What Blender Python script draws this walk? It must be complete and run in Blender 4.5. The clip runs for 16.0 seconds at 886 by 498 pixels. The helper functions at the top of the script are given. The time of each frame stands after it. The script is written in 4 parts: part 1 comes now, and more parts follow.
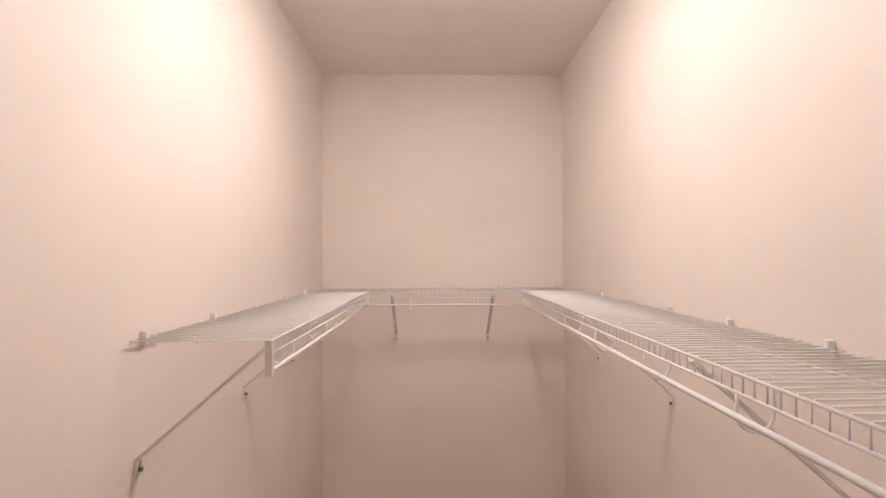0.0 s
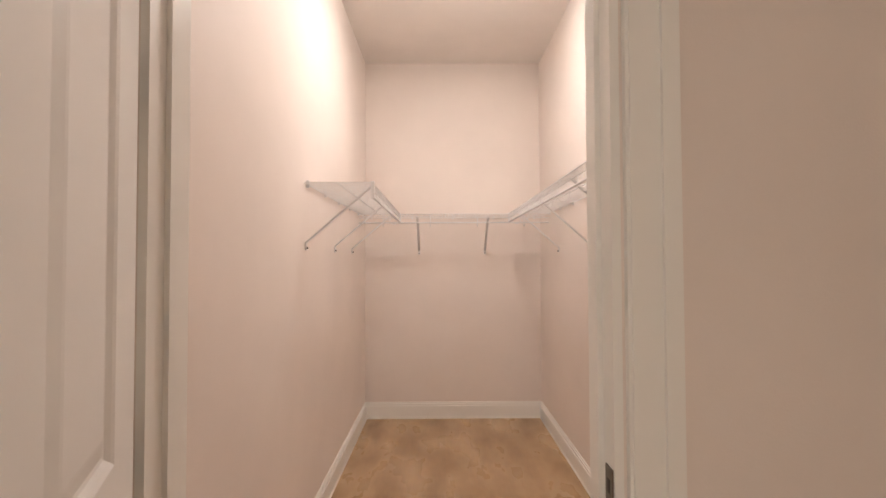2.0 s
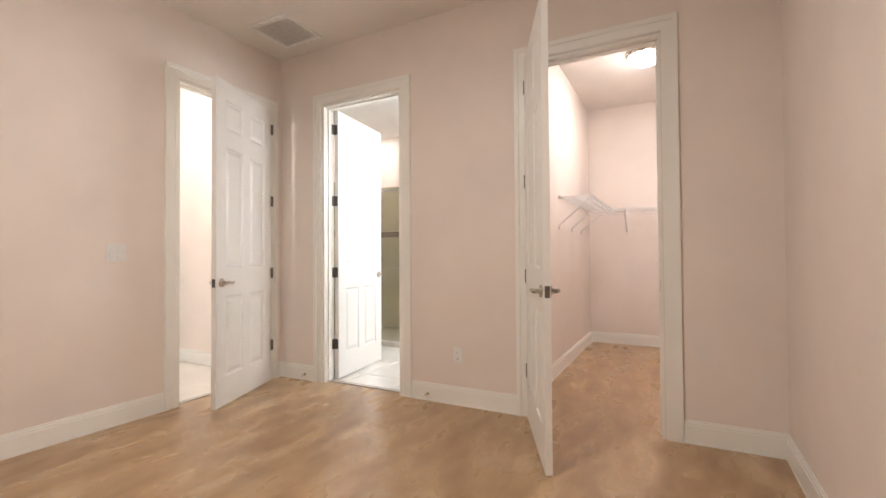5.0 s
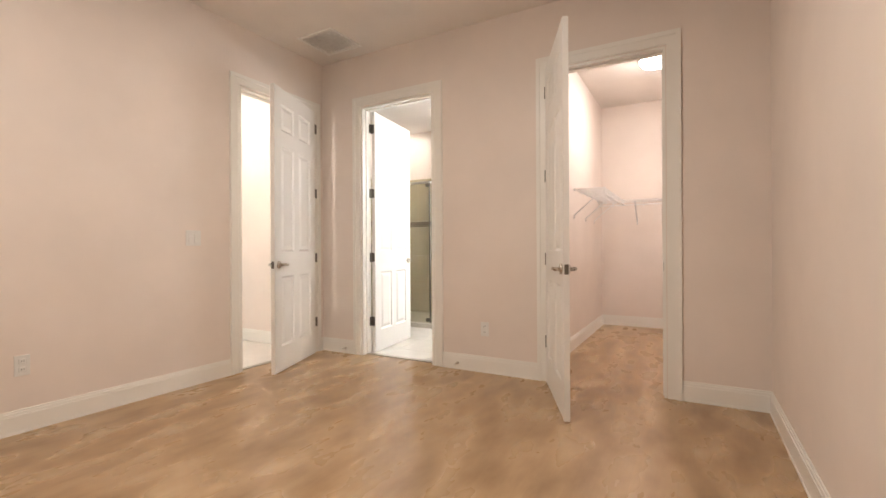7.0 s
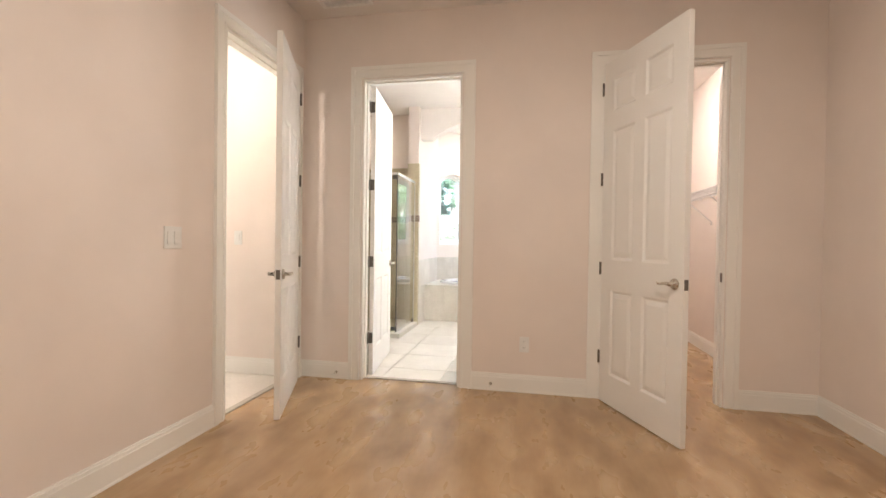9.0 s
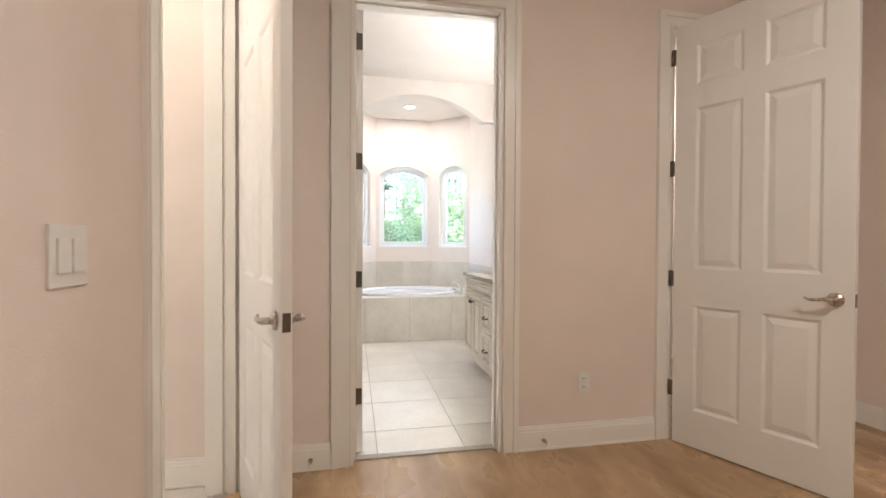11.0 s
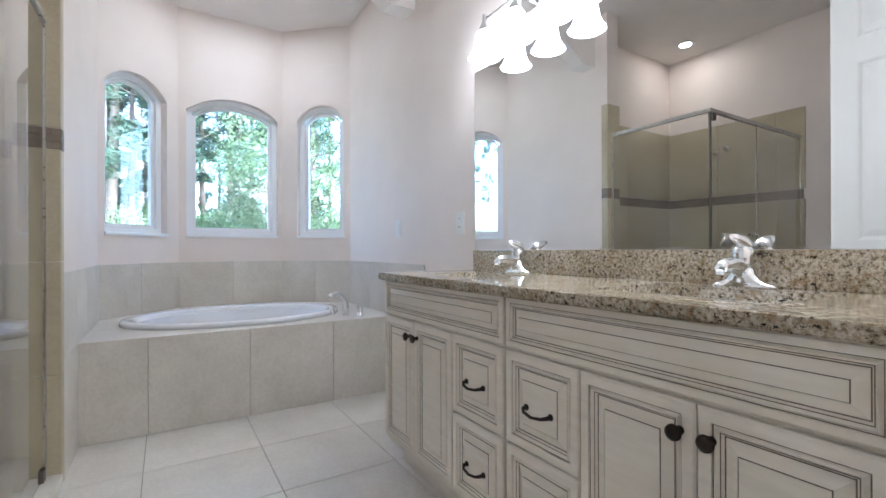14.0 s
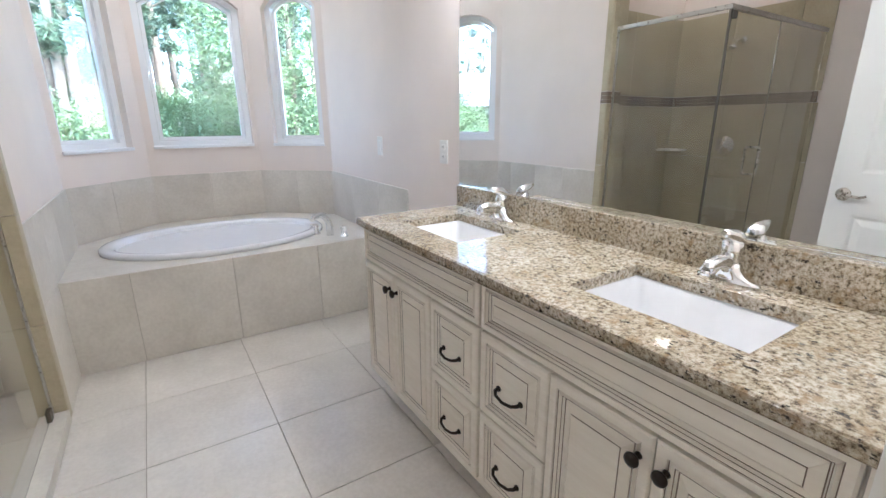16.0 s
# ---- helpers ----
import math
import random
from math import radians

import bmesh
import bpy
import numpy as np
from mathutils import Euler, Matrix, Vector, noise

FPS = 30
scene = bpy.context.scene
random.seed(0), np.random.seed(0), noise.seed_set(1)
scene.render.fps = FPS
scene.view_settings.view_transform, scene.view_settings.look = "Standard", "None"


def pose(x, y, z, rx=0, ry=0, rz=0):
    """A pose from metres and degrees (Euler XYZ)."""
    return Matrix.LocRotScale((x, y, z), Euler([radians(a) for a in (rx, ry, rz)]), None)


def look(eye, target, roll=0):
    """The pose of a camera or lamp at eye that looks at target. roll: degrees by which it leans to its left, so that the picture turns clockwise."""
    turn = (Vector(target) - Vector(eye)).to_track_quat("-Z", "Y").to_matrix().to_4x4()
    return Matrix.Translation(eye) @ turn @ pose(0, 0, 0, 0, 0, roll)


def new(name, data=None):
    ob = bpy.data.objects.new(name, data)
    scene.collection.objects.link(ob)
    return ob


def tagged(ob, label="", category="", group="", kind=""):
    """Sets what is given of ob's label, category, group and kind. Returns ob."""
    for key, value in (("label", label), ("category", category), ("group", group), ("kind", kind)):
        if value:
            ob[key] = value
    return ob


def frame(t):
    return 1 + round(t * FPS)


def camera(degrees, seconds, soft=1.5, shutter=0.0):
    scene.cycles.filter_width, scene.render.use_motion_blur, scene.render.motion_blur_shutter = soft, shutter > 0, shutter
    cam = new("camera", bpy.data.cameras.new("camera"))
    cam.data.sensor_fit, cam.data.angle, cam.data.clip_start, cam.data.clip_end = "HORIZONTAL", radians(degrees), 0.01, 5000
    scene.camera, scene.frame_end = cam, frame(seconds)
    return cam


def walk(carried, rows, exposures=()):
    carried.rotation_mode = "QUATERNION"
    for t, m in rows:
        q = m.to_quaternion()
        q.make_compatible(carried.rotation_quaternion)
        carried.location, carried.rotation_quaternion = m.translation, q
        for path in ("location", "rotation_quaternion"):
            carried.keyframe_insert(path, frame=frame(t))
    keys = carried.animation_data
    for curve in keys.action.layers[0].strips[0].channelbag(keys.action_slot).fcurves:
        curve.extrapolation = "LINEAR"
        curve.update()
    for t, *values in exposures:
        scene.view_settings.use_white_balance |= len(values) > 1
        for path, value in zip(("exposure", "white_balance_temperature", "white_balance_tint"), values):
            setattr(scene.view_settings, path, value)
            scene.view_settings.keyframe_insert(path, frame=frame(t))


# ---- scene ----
cam = camera(89.4, 16.0)
PATH = [
    (0, (0.796, -0.019, 1.848), (0.826, 1.981, 1.888), -0.3),
    (0.5, (0.781, -0.154, 1.762), (0.799, 1.846, 1.809), -0.4),
    (1, (0.775, -0.386, 1.628), (0.785, 1.614, 1.675), -0.2),
    (1.5, (0.738, -0.692, 1.455), (0.758, 1.307, 1.498), -0.3),
    (2, (0.728, -1.046, 1.307), (0.742, 0.953, 1.357), -0.2),
    (2.5, (0.674, -1.42, 1.216), (0.69, 0.58, 1.257), -0.2),
    (3, (0.604, -1.814, 1.157), (0.417, 0.176, 1.216), -0.2),
    (3.5, (0.691, -2.198, 1.163), (0.186, -0.263, 1.21), -0.5),
    (4, (0.843, -2.558, 1.169), (0.103, -0.701, 1.218), -0.6),
    (4.5, (1.006, -2.959, 1.136), (0.116, -1.169, 1.187), -0.5),
    (6.8, (1.268, -3.753, 1.039), (0.291, -2.007, 1.043), -0.4),
    (7, (1.203, -3.758, 1.043), (0.227, -2.013, 1.044), -0.3),
    (7.5, (0.947, -3.782, 1.068), (-0.02, -2.032, 1.066), 0.1),
    (8, (0.571, -3.8, 1.089), (-0.253, -1.977, 1.079), 0.3),
    (8.2, (0.397, -3.806, 1.101), (-0.335, -1.944, 1.088), 0.5),
    (10.3, (-1.335, -3.229, 1.17), (-1.193, -1.234, 1.132), 0.6),
    (10.5, (-1.459, -3.087, 1.175), (-1.237, -1.1, 1.137), 0.6),
    (11, (-1.647, -2.65, 1.169), (-1.256, -0.689, 1.14), 0.3),
    (11.5, (-1.713, -2.133, 1.159), (-1.186, -0.204, 1.133), 0.3),
    (12, (-1.693, -1.609, 1.125), (-1.02, 0.274, 1.09), 0.2),
    (12.5, (-1.608, -1.082, 1.063), (-0.795, 0.745, 1.03), 0.2),
    (13, (-1.52, -0.623, 1.015), (-0.589, 1.147, 0.984), 0.2),
    (13.5, (-1.461, -0.371, 0.989), (-0.454, 1.356, 0.972), 0.0),
    (14, (-1.431, -0.291, 0.985), (-0.375, 1.408, 0.988), -0.2),
    (14.5, (-1.399, -0.273, 1.001), (-0.342, 1.425, 1.021), -0.2),
    (15, (-1.37, -0.268, 1.077), (-0.305, 1.425, 1.065), -0.4),
    (15.5, (-1.353, -0.247, 1.192), (-0.284, 1.427, 0.959), -0.5),
    (16, (-1.316, -0.218, 1.283), (-0.280, 1.403, 0.736), -0.4),
]
EXPOSURES = [(0.0, 4.65, 5950, 10), (1.0, 4.65, 6000, 10), (2.0, 4.95, 6000, 9), (3.0, 5.25, 5200, 8), (4.5, 5.25, 5600, 8), (7.0, 5.25, 6050, 9), (8.0, 5.25, 6050, 9), (10.5, 5.05, 6200, 9),
             (11.0, 4.95, 6000, 9), (12.0, 4.72, 5600, 9), (12.5, 4.65, 5450, 9), (13.0, 4.5, 5350, 9), (13.5, 4.22, 5300, 9), (14.5, 4.15, 5350, 9), (16.0, 4.35, 5550, 10)]
walk(cam, [(t, look(eye, target, roll)) for t, eye, target, roll in PATH], EXPOSURES)

# ---- world, sun and lamps ----
world = bpy.data.worlds.new("sky_world")
scene.world = world
world.use_nodes = True
wn = world.node_tree
sky = wn.nodes.new("ShaderNodeTexSky")
sky.sky_type, sky.sun_disc = "NISHITA", False
sky.sun_elevation, sky.sun_rotation = radians(48), radians(150)
wn.links.new(sky.outputs[0], wn.nodes["Background"].inputs[0])
wn.nodes["Background"].inputs[1].default_value = 0.11
sun = new("sun", bpy.data.lights.new("sun", "SUN"))
sun.data.energy, sun.data.angle, sun.data.color = 0.9, radians(10), (1.0, 0.96, 0.9)
sun.matrix_world = look((6, -9, 14), (0, 3, 0))


def area_lamp(name, m, w, h, watts, color):
    d = bpy.data.lights.new(name, "AREA")
    d.shape, d.size, d.size_y, d.energy, d.color = "RECTANGLE", w, h, watts, color
    ob = new(name, d)
    ob.matrix_world = m
    return ob


def bulb(name, p, watts, color, r=0.04):
    d = bpy.data.lights.new(name, "POINT")
    d.energy, d.color, d.shadow_soft_size = watts, color, r
    ob = new(name, d)
    ob.location = p
    return ob


def disc(name, p, size, watts, color):
    d = bpy.data.lights.new(name, "AREA")
    d.shape, d.size, d.energy, d.color = "DISK", size, watts, color
    ob = new(name, d)
    ob.location = p
    return ob


WARM, PEACH, NEUTRAL, COOL = (1.0, 0.83, 0.67), (1.0, 0.81, 0.71), (1.0, 0.96, 0.91), (0.80, 0.90, 1.0)
disc("closet_bulb", (0.875, 1.23, 2.90), 0.26, 0.48, PEACH)
bulb("closet_bulb_upper", (0.875, 1.23, 2.90), 0.14, PEACH, 0.08)
# assumed room lamp out of view, placed to balance the light on the walls
disc("room_bulb", (-0.2, -2.8, 2.90), 0.26, 1.0, WARM)
bulb("room_bulb_upper", (-0.2, -2.8, 2.90), 0.16, WARM, 0.08)
for yy in (1.40, 1.18, 0.96, 0.53, 0.31, 0.09):
    bulb("vanity_bulb", (-0.145, yy, 1.935), 0.26 if yy > 0.8 else 0.16, NEUTRAL, 0.03)
disc("alcove_spot", (-0.92, 3.31, 2.96), 0.10, 0.40, NEUTRAL)
disc("shower_spot", (-2.96, 2.15, 2.96), 0.10, 0.17, WARM)
# unseen fill lamp added to brighten the hall, without a fixture
bulb("hall_fill", (-3.2, -1.6, 2.7), 2, WARM, 0.1)
# blue area lamp added before a solid wall, for the far room's assumed daylight
area_lamp("far_daylight_fill", look((-5.0, 1.90, 1.6), (-5.0, 0, 1.2)), 1.4, 1.4, 2.0, (0.50, 0.78, 1.0))


# ---- materials ----
def mat(name, rough=0.6, metal=0.0):
    m = bpy.data.materials.new(name)
    m.use_nodes = True
    b = m.node_tree.nodes["Principled BSDF"]
    b.inputs["Roughness"].default_value, b.inputs["Metallic"].default_value = rough, metal
    return m, m.node_tree, b


def coords(nt, scale=(1, 1, 1)):
    g = nt.nodes.new("ShaderNodeNewGeometry")
    mp = nt.nodes.new("ShaderNodeMapping")
    mp.inputs["Scale"].default_value = scale
    nt.links.new(g.outputs["Position"], mp.inputs[0])
    return mp.outputs[0]


def noise_tex(nt, vec, scale, detail=4, rough=0.55):
    n = nt.nodes.new("ShaderNodeTexNoise")
    n.inputs["Scale"].default_value, n.inputs["Detail"].default_value, n.inputs["Roughness"].default_value = scale, detail, rough
    nt.links.new(vec, n.inputs["Vector"])
    return n.outputs["Fac"]


def ramp(nt, fac, stops):
    r = nt.nodes.new("ShaderNodeValToRGB")
    e = r.color_ramp.elements
    while len(e) < len(stops):
        e.new(0.5)
    for el, (p, c) in zip(e, stops):
        el.position, el.color = p, (*c, 1)
    nt.links.new(fac, r.inputs[0])
    return r.outputs[0]


def mix(nt, a, b, fac, mode="MIX"):
    n = nt.nodes.new("ShaderNodeMixRGB")
    n.blend_type = mode
    for sock, v in ((n.inputs[0], fac), (n.inputs[1], a), (n.inputs[2], b)):
        if isinstance(v, (int, float)):
            sock.default_value = v
        elif isinstance(v, tuple):
            sock.default_value = (*v, 1)
        else:
            nt.links.new(v, sock)
    return n.outputs[0]


def bump(nt, b, height, strength, dist=0.01):
    n = nt.nodes.new("ShaderNodeBump")
    n.inputs["Strength"].default_value, n.inputs["Distance"].default_value = strength, dist
    nt.links.new(height, n.inputs["Height"])
    nt.links.new(n.outputs[0], b.inputs["Normal"])


def paint(name, c, rough=0.6, grain=220, depth=0.12, vary=0.04):
    m, nt, b = mat(name, rough)
    v = coords(nt)
    lo, hi = tuple(x * (1 - vary) for x in c), tuple(min(1, x * (1 + vary)) for x in c)
    nt.links.new(ramp(nt, noise_tex(nt, v, 1.7, 5), [(0.3, lo), (0.7, hi)]), b.inputs["Base Color"])
    bump(nt, b, noise_tex(nt, v, grain, 3), depth, 0.004)
    return m


def plain(name, c, rough=0.5, metal=0.0, vary=0.08, scale=30):
    m, nt, b = mat(name, rough, metal)
    v = coords(nt)
    nt.links.new(ramp(nt, noise_tex(nt, v, scale, 3), [(0.3, tuple(x * (1 - vary) for x in c)), (0.7, tuple(min(1, x * (1 + vary)) for x in c))]), b.inputs["Base Color"])
    r = ramp(nt, noise_tex(nt, v, scale * 2, 3), [(0.3, (rough * 0.85,) * 3), (0.7, (min(1, rough * 1.15),) * 3)])
    nt.links.new(r, b.inputs["Roughness"])
    return m


WALL = paint("beige_wall_paint", (0.81, 0.728, 0.665), 0.62)
CEIL = paint("ceiling_paint", (0.84, 0.79, 0.745), 0.75, 90, 0.25)
TRIM = paint("trim_paint", (0.87, 0.85, 0.80), 0.32, 40, 0.03, 0.02)
DOOR = paint("door_paint", (0.85, 0.835, 0.80), 0.38, 60, 0.04, 0.02)
VINYL = paint("window_vinyl", (0.84, 0.85, 0.86), 0.3, 40, 0.02, 0.02)
PLATE = plain("white_plastic", (0.80, 0.79, 0.76), 0.35, 0, 0.03)
NICKEL = plain("satin_nickel", (0.55, 0.51, 0.45), 0.28, 1.0)
STEEL = plain("dark_steel", (0.18, 0.165, 0.145), 0.4, 1.0)
CHROME = plain("chrome", (0.86, 0.87, 0.88), 0.06, 1.0, 0.02)
BRONZE = plain("oil_rubbed_bronze", (0.045, 0.036, 0.03), 0.38, 0.8, 0.3)
WIRE = plain("white_coated_wire", (0.80, 0.79, 0.78), 0.35, 0, 0.04)
PORCELAIN = plain("white_porcelain", (0.78, 0.78, 0.79), 0.08, 0, 0.02)
RUBBER_SLOT_SHADE = plain("rubber_and_slot_shade", (0.03, 0.03, 0.03), 0.6)
GLAZE = plain("brown_glaze_line", (0.20, 0.155, 0.115), 0.5, 0, 0.25, 60)
GROUT = plain("grout", (0.42, 0.38, 0.32), 0.9, 0, 0.15, 40)
METALTRIM = plain("brushed_aluminium", (0.62, 0.61, 0.58), 0.3, 1.0, 0.02)
VENTGREY = plain("vent_grey", (0.86, 0.84, 0.81), 0.55)
STRIP = plain("threshold_strip", (0.42, 0.38, 0.33), 0.45)


def laminate():
    m, nt, b = mat("wood_laminate", 0.34)
    v = coords(nt)
    br = nt.nodes.new("ShaderNodeTexBrick")
    br.offset = 0.37
    br.inputs["Scale"].default_value = 1.0
    br.inputs["Brick Width"].default_value, br.inputs["Row Height"].default_value = 1.22, 0.19
    br.inputs["Mortar Size"].default_value, br.inputs["Bias"].default_value = 0.0012, 0.0
    br.inputs["Color1"].default_value, br.inputs["Color2"].default_value = (0.8, 0.8, 0.8, 1), (1.08, 1.08, 1.08, 1)
    br.inputs["Mortar"].default_value = (0.74, 0.74, 0.74, 1)
    turn = nt.nodes.new("ShaderNodeMapping")
    turn.inputs["Rotation"].default_value = (0, 0, math.pi / 2)
    nt.links.new(v, turn.inputs[0])
    nt.links.new(turn.outputs[0], br.inputs["Vector"])
    blotch = noise_tex(nt, coords(nt, (2.6, 1.1, 1)), 2.3, 3, 0.5)
    col = ramp(nt, blotch, [(0.24, (0.29, 0.18, 0.09)), (0.50, (0.44, 0.295, 0.16)), (0.78, (0.58, 0.42, 0.25))])
    grain = noise_tex(nt, coords(nt, (34, 2, 1)), 2.2, 6, 0.65)
    col = mix(nt, col, ramp(nt, grain, [(0.3, (0.86, 0.84, 0.82)), (0.7, (1.06, 1.05, 1.04))]), 0.4, "MULTIPLY")
    col = mix(nt, col, br.outputs["Color"], 0.3, "MULTIPLY")
    nt.links.new(col, b.inputs["Base Color"])
    nt.links.new(ramp(nt, blotch, [(0.3, (0.34,) * 3), (0.7, (0.24,) * 3)]), b.inputs["Roughness"])
    bump(nt, b, grain, 0.08, 0.002)
    return m


def tile_mat(name, lo, hi, rough=0.38):
    m, nt, b = mat(name, rough)
    info = nt.nodes.new("ShaderNodeObjectInfo")
    v = coords(nt)
    off = nt.nodes.new("ShaderNodeVectorMath")
    off.operation = "ADD"
    sc = nt.nodes.new("ShaderNodeVectorMath")
    sc.operation = "SCALE"
    sc.inputs[0].default_value = (17, 9, 23)
    nt.links.new(info.outputs["Random"], sc.inputs["Scale"])
    nt.links.new(v, off.inputs[0])
    nt.links.new(sc.outputs[0], off.inputs[1])
    mid = tuple((a + c) / 2 for a, c in zip(lo, hi))
    cloud = noise_tex(nt, off.outputs[0], 2.6, 7, 0.62)
    col = ramp(nt, cloud, [(0.32, lo), (0.5, mid), (0.68, hi)])
    fine = noise_tex(nt, off.outputs[0], 60, 4)
    col = mix(nt, col, ramp(nt, fine, [(0.35, (0.92, 0.91, 0.9)), (0.65, (1.04, 1.04, 1.04))]), 0.7, "MULTIPLY")
    tone = ramp(nt, info.outputs["Random"], [(0.0, (0.95, 0.945, 0.94)), (1.0, (1.03, 1.03, 1.03))])
    nt.links.new(mix(nt, col, tone, 1.0, "MULTIPLY"), b.inputs["Base Color"])
    bump(nt, b, fine, 0.05, 0.002)
    return m


LAMINATE = laminate()
TILE = tile_mat("floor_tile_stone", (0.66, 0.625, 0.57), (0.80, 0.765, 0.71), 0.28)
WTILE = tile_mat("surround_tile_stone", (0.60, 0.56, 0.49), (0.74, 0.70, 0.63), 0.34)
STILE = tile_mat("shower_tile_stone", (0.43, 0.37, 0.245), (0.54, 0.475, 0.33), 0.4)
MOSAIC = tile_mat("mosaic_glass_brown", (0.13, 0.10, 0.075), (0.30, 0.24, 0.18), 0.2)


def granite():
    m, nt, b = mat("speckled_granite", 0.09)
    v = coords(nt)
    a = noise_tex(nt, v, 95, 8, 0.74)
    col = ramp(nt, a, [(0.34, (0.03, 0.026, 0.02)), (0.41, (0.20, 0.16, 0.11)), (0.47, (0.42, 0.36, 0.27)), (0.55, (0.60, 0.55, 0.455)), (0.70, (0.76, 0.72, 0.64))])
    big = noise_tex(nt, v, 6, 5, 0.65)
    col = mix(nt, col, ramp(nt, big, [(0.38, (0.72, 0.66, 0.54)), (0.62, (1.05, 1.03, 1.0))]), 0.8, "MULTIPLY")
    patch = ramp(nt, noise_tex(nt, v, 27, 6, 0.7), [(0.56, (0, 0, 0)), (0.63, (0.7, 0.7, 0.7))])
    col = mix(nt, col, (0.29, 0.195, 0.095), patch)
    stretch = nt.nodes.new("ShaderNodeMapping")
    stretch.inputs["Rotation"].default_value, stretch.inputs["Scale"].default_value = (0.3, 0.5, 0.7), (1.0, 0.55, 0.8)
    nt.links.new(v, stretch.inputs[0])
    spk = noise_tex(nt, stretch.outputs[0], 85, 5, 0.72)
    msk = ramp(nt, spk, [(0.585, (0, 0, 0)), (0.62, (1, 1, 1))])
    col = mix(nt, col, (0.022, 0.019, 0.016), msk)
    nt.links.new(col, b.inputs["Base Color"])
    return m


GRANITE = granite()


def cabinet_paint():
    m, nt, b = mat("cream_glazed_cabinet_paint", 0.34)
    v = coords(nt)
    c = ramp(nt, noise_tex(nt, coords(nt, (4, 4, 30)), 2.0, 5), [(0.3, (0.77, 0.71, 0.605)), (0.7, (0.84, 0.785, 0.685))])
    nt.links.new(c, b.inputs["Base Color"])
    bump(nt, b, noise_tex(nt, v, 60, 3), 0.04, 0.002)
    return m


CREAM = cabinet_paint()


def glass(name, tint, rough=0.0):
    m, nt, b = mat(name, rough)
    b.inputs["Base Color"].default_value = (*tint, 1)
    b.inputs["Transmission Weight"].default_value, b.inputs["IOR"].default_value = 1.0, 1.45
    return m


PANE = glass("window_glass", (0.97, 0.99, 0.99))
SHGLASS = glass("shower_glass", (0.955, 0.97, 0.955))
MIRROR = plain("silvered_mirror", (0.82, 0.84, 0.84), 0.0, 1.0, 0.0)
MIRROR.node_tree.nodes["Principled BSDF"].inputs["Roughness"].default_value = 0.0
for lk in list(MIRROR.node_tree.links):
    if lk.to_socket.name == "Roughness":
        MIRROR.node_tree.links.remove(lk)


def glow(name, c, strength, base=0.88):
    m, nt, b = mat(name, 0.3)
    b.inputs["Base Color"].default_value = (base, base * 0.98, base * 0.94, 1)
    b.inputs["Emission Color"].default_value, b.inputs["Emission Strength"].default_value = (*c, 1), strength
    return m


OPAL = glow("lit_opal_glass", (1.0, 0.93, 0.82), 0.7)
OPALV = glow("lit_frosted_shade", (1.0, 0.96, 0.90), 0.5, 0.35)
SPOT = glow("lit_downlight", (1.0, 0.95, 0.86), 0.8)


def leafy(name, lo, hi):
    m, nt, b = mat(name, 0.55)
    g = nt.nodes.new("ShaderNodeNewGeometry")
    nt.links.new(ramp(nt, g.outputs["Random Per Island"], [(0.0, lo), (1.0, hi)]), b.inputs["Base Color"])
    b.inputs["Transmission Weight"].default_value = 0.0
    b.inputs["Subsurface Weight"].default_value = 0.0
    return m


LEAF = leafy("broad_leaves", (0.07, 0.12, 0.05), (0.20, 0.28, 0.12))
NEEDLE = leafy("pine_needles", (0.04, 0.085, 0.05), (0.12, 0.18, 0.10))
BARK = plain("pine_bark", (0.24, 0.19, 0.15), 0.9, 0, 0.4, 9)
GRASS = plain("grass_ground", (0.10, 0.12, 0.045), 0.9, 0, 0.35, 2)


# ---- mesh helpers ----
def bx(bm, x0, x1, y0, y1, z0, z1, slot=0):
    vs = [bm.verts.new(p) for p in ((x0, y0, z0), (x1, y0, z0), (x1, y1, z0), (x0, y1, z0), (x0, y0, z1), (x1, y0, z1), (x1, y1, z1), (x0, y1, z1))]
    for f in ((3, 2, 1, 0), (4, 5, 6, 7), (0, 1, 5, 4), (1, 2, 6, 5), (2, 3, 7, 6), (3, 0, 4, 7)):
        bm.faces.new([vs[i] for i in f]).material_index = slot


def box(x0, x1, y0, y1, z0, z1, bevel=0.0):
    bm = bmesh.new()
    bx(bm, x0, x1, y0, y1, z0, z1)
    if bevel:
        bmesh.ops.bevel(bm, geom=bm.edges[:], offset=bevel, segments=2, affect="EDGES", profile=0.6)
    return bm


def tube(bm, pts, r, n=10, caps=True, smooth=True):
    """A round bar of radius r (or a radius a point) along pts."""
    pts = [Vector(p) for p in pts]
    rs = r if isinstance(r, (list, tuple)) else [r] * len(pts)
    rings, up = [], None
    for i, p in enumerate(pts):
        d = (pts[min(i + 1, len(pts) - 1)] - pts[max(i - 1, 0)]).normalized()
        if up is None:
            up = d.orthogonal().normalized()
        up = (up - d * up.dot(d)).normalized()
        side = d.cross(up)
        rings.append([bm.verts.new(p + rs[i] * (math.cos(a) * up + math.sin(a) * side)) for a in (2 * math.pi * k / n for k in range(n))])
    for a, b in zip(rings, rings[1:]):
        for k in range(n):
            f = bm.faces.new((a[k], a[(k + 1) % n], b[(k + 1) % n], b[k]))
            f.smooth = smooth
    if caps:
        bm.faces.new(rings[0][::-1])
        bm.faces.new(rings[-1])


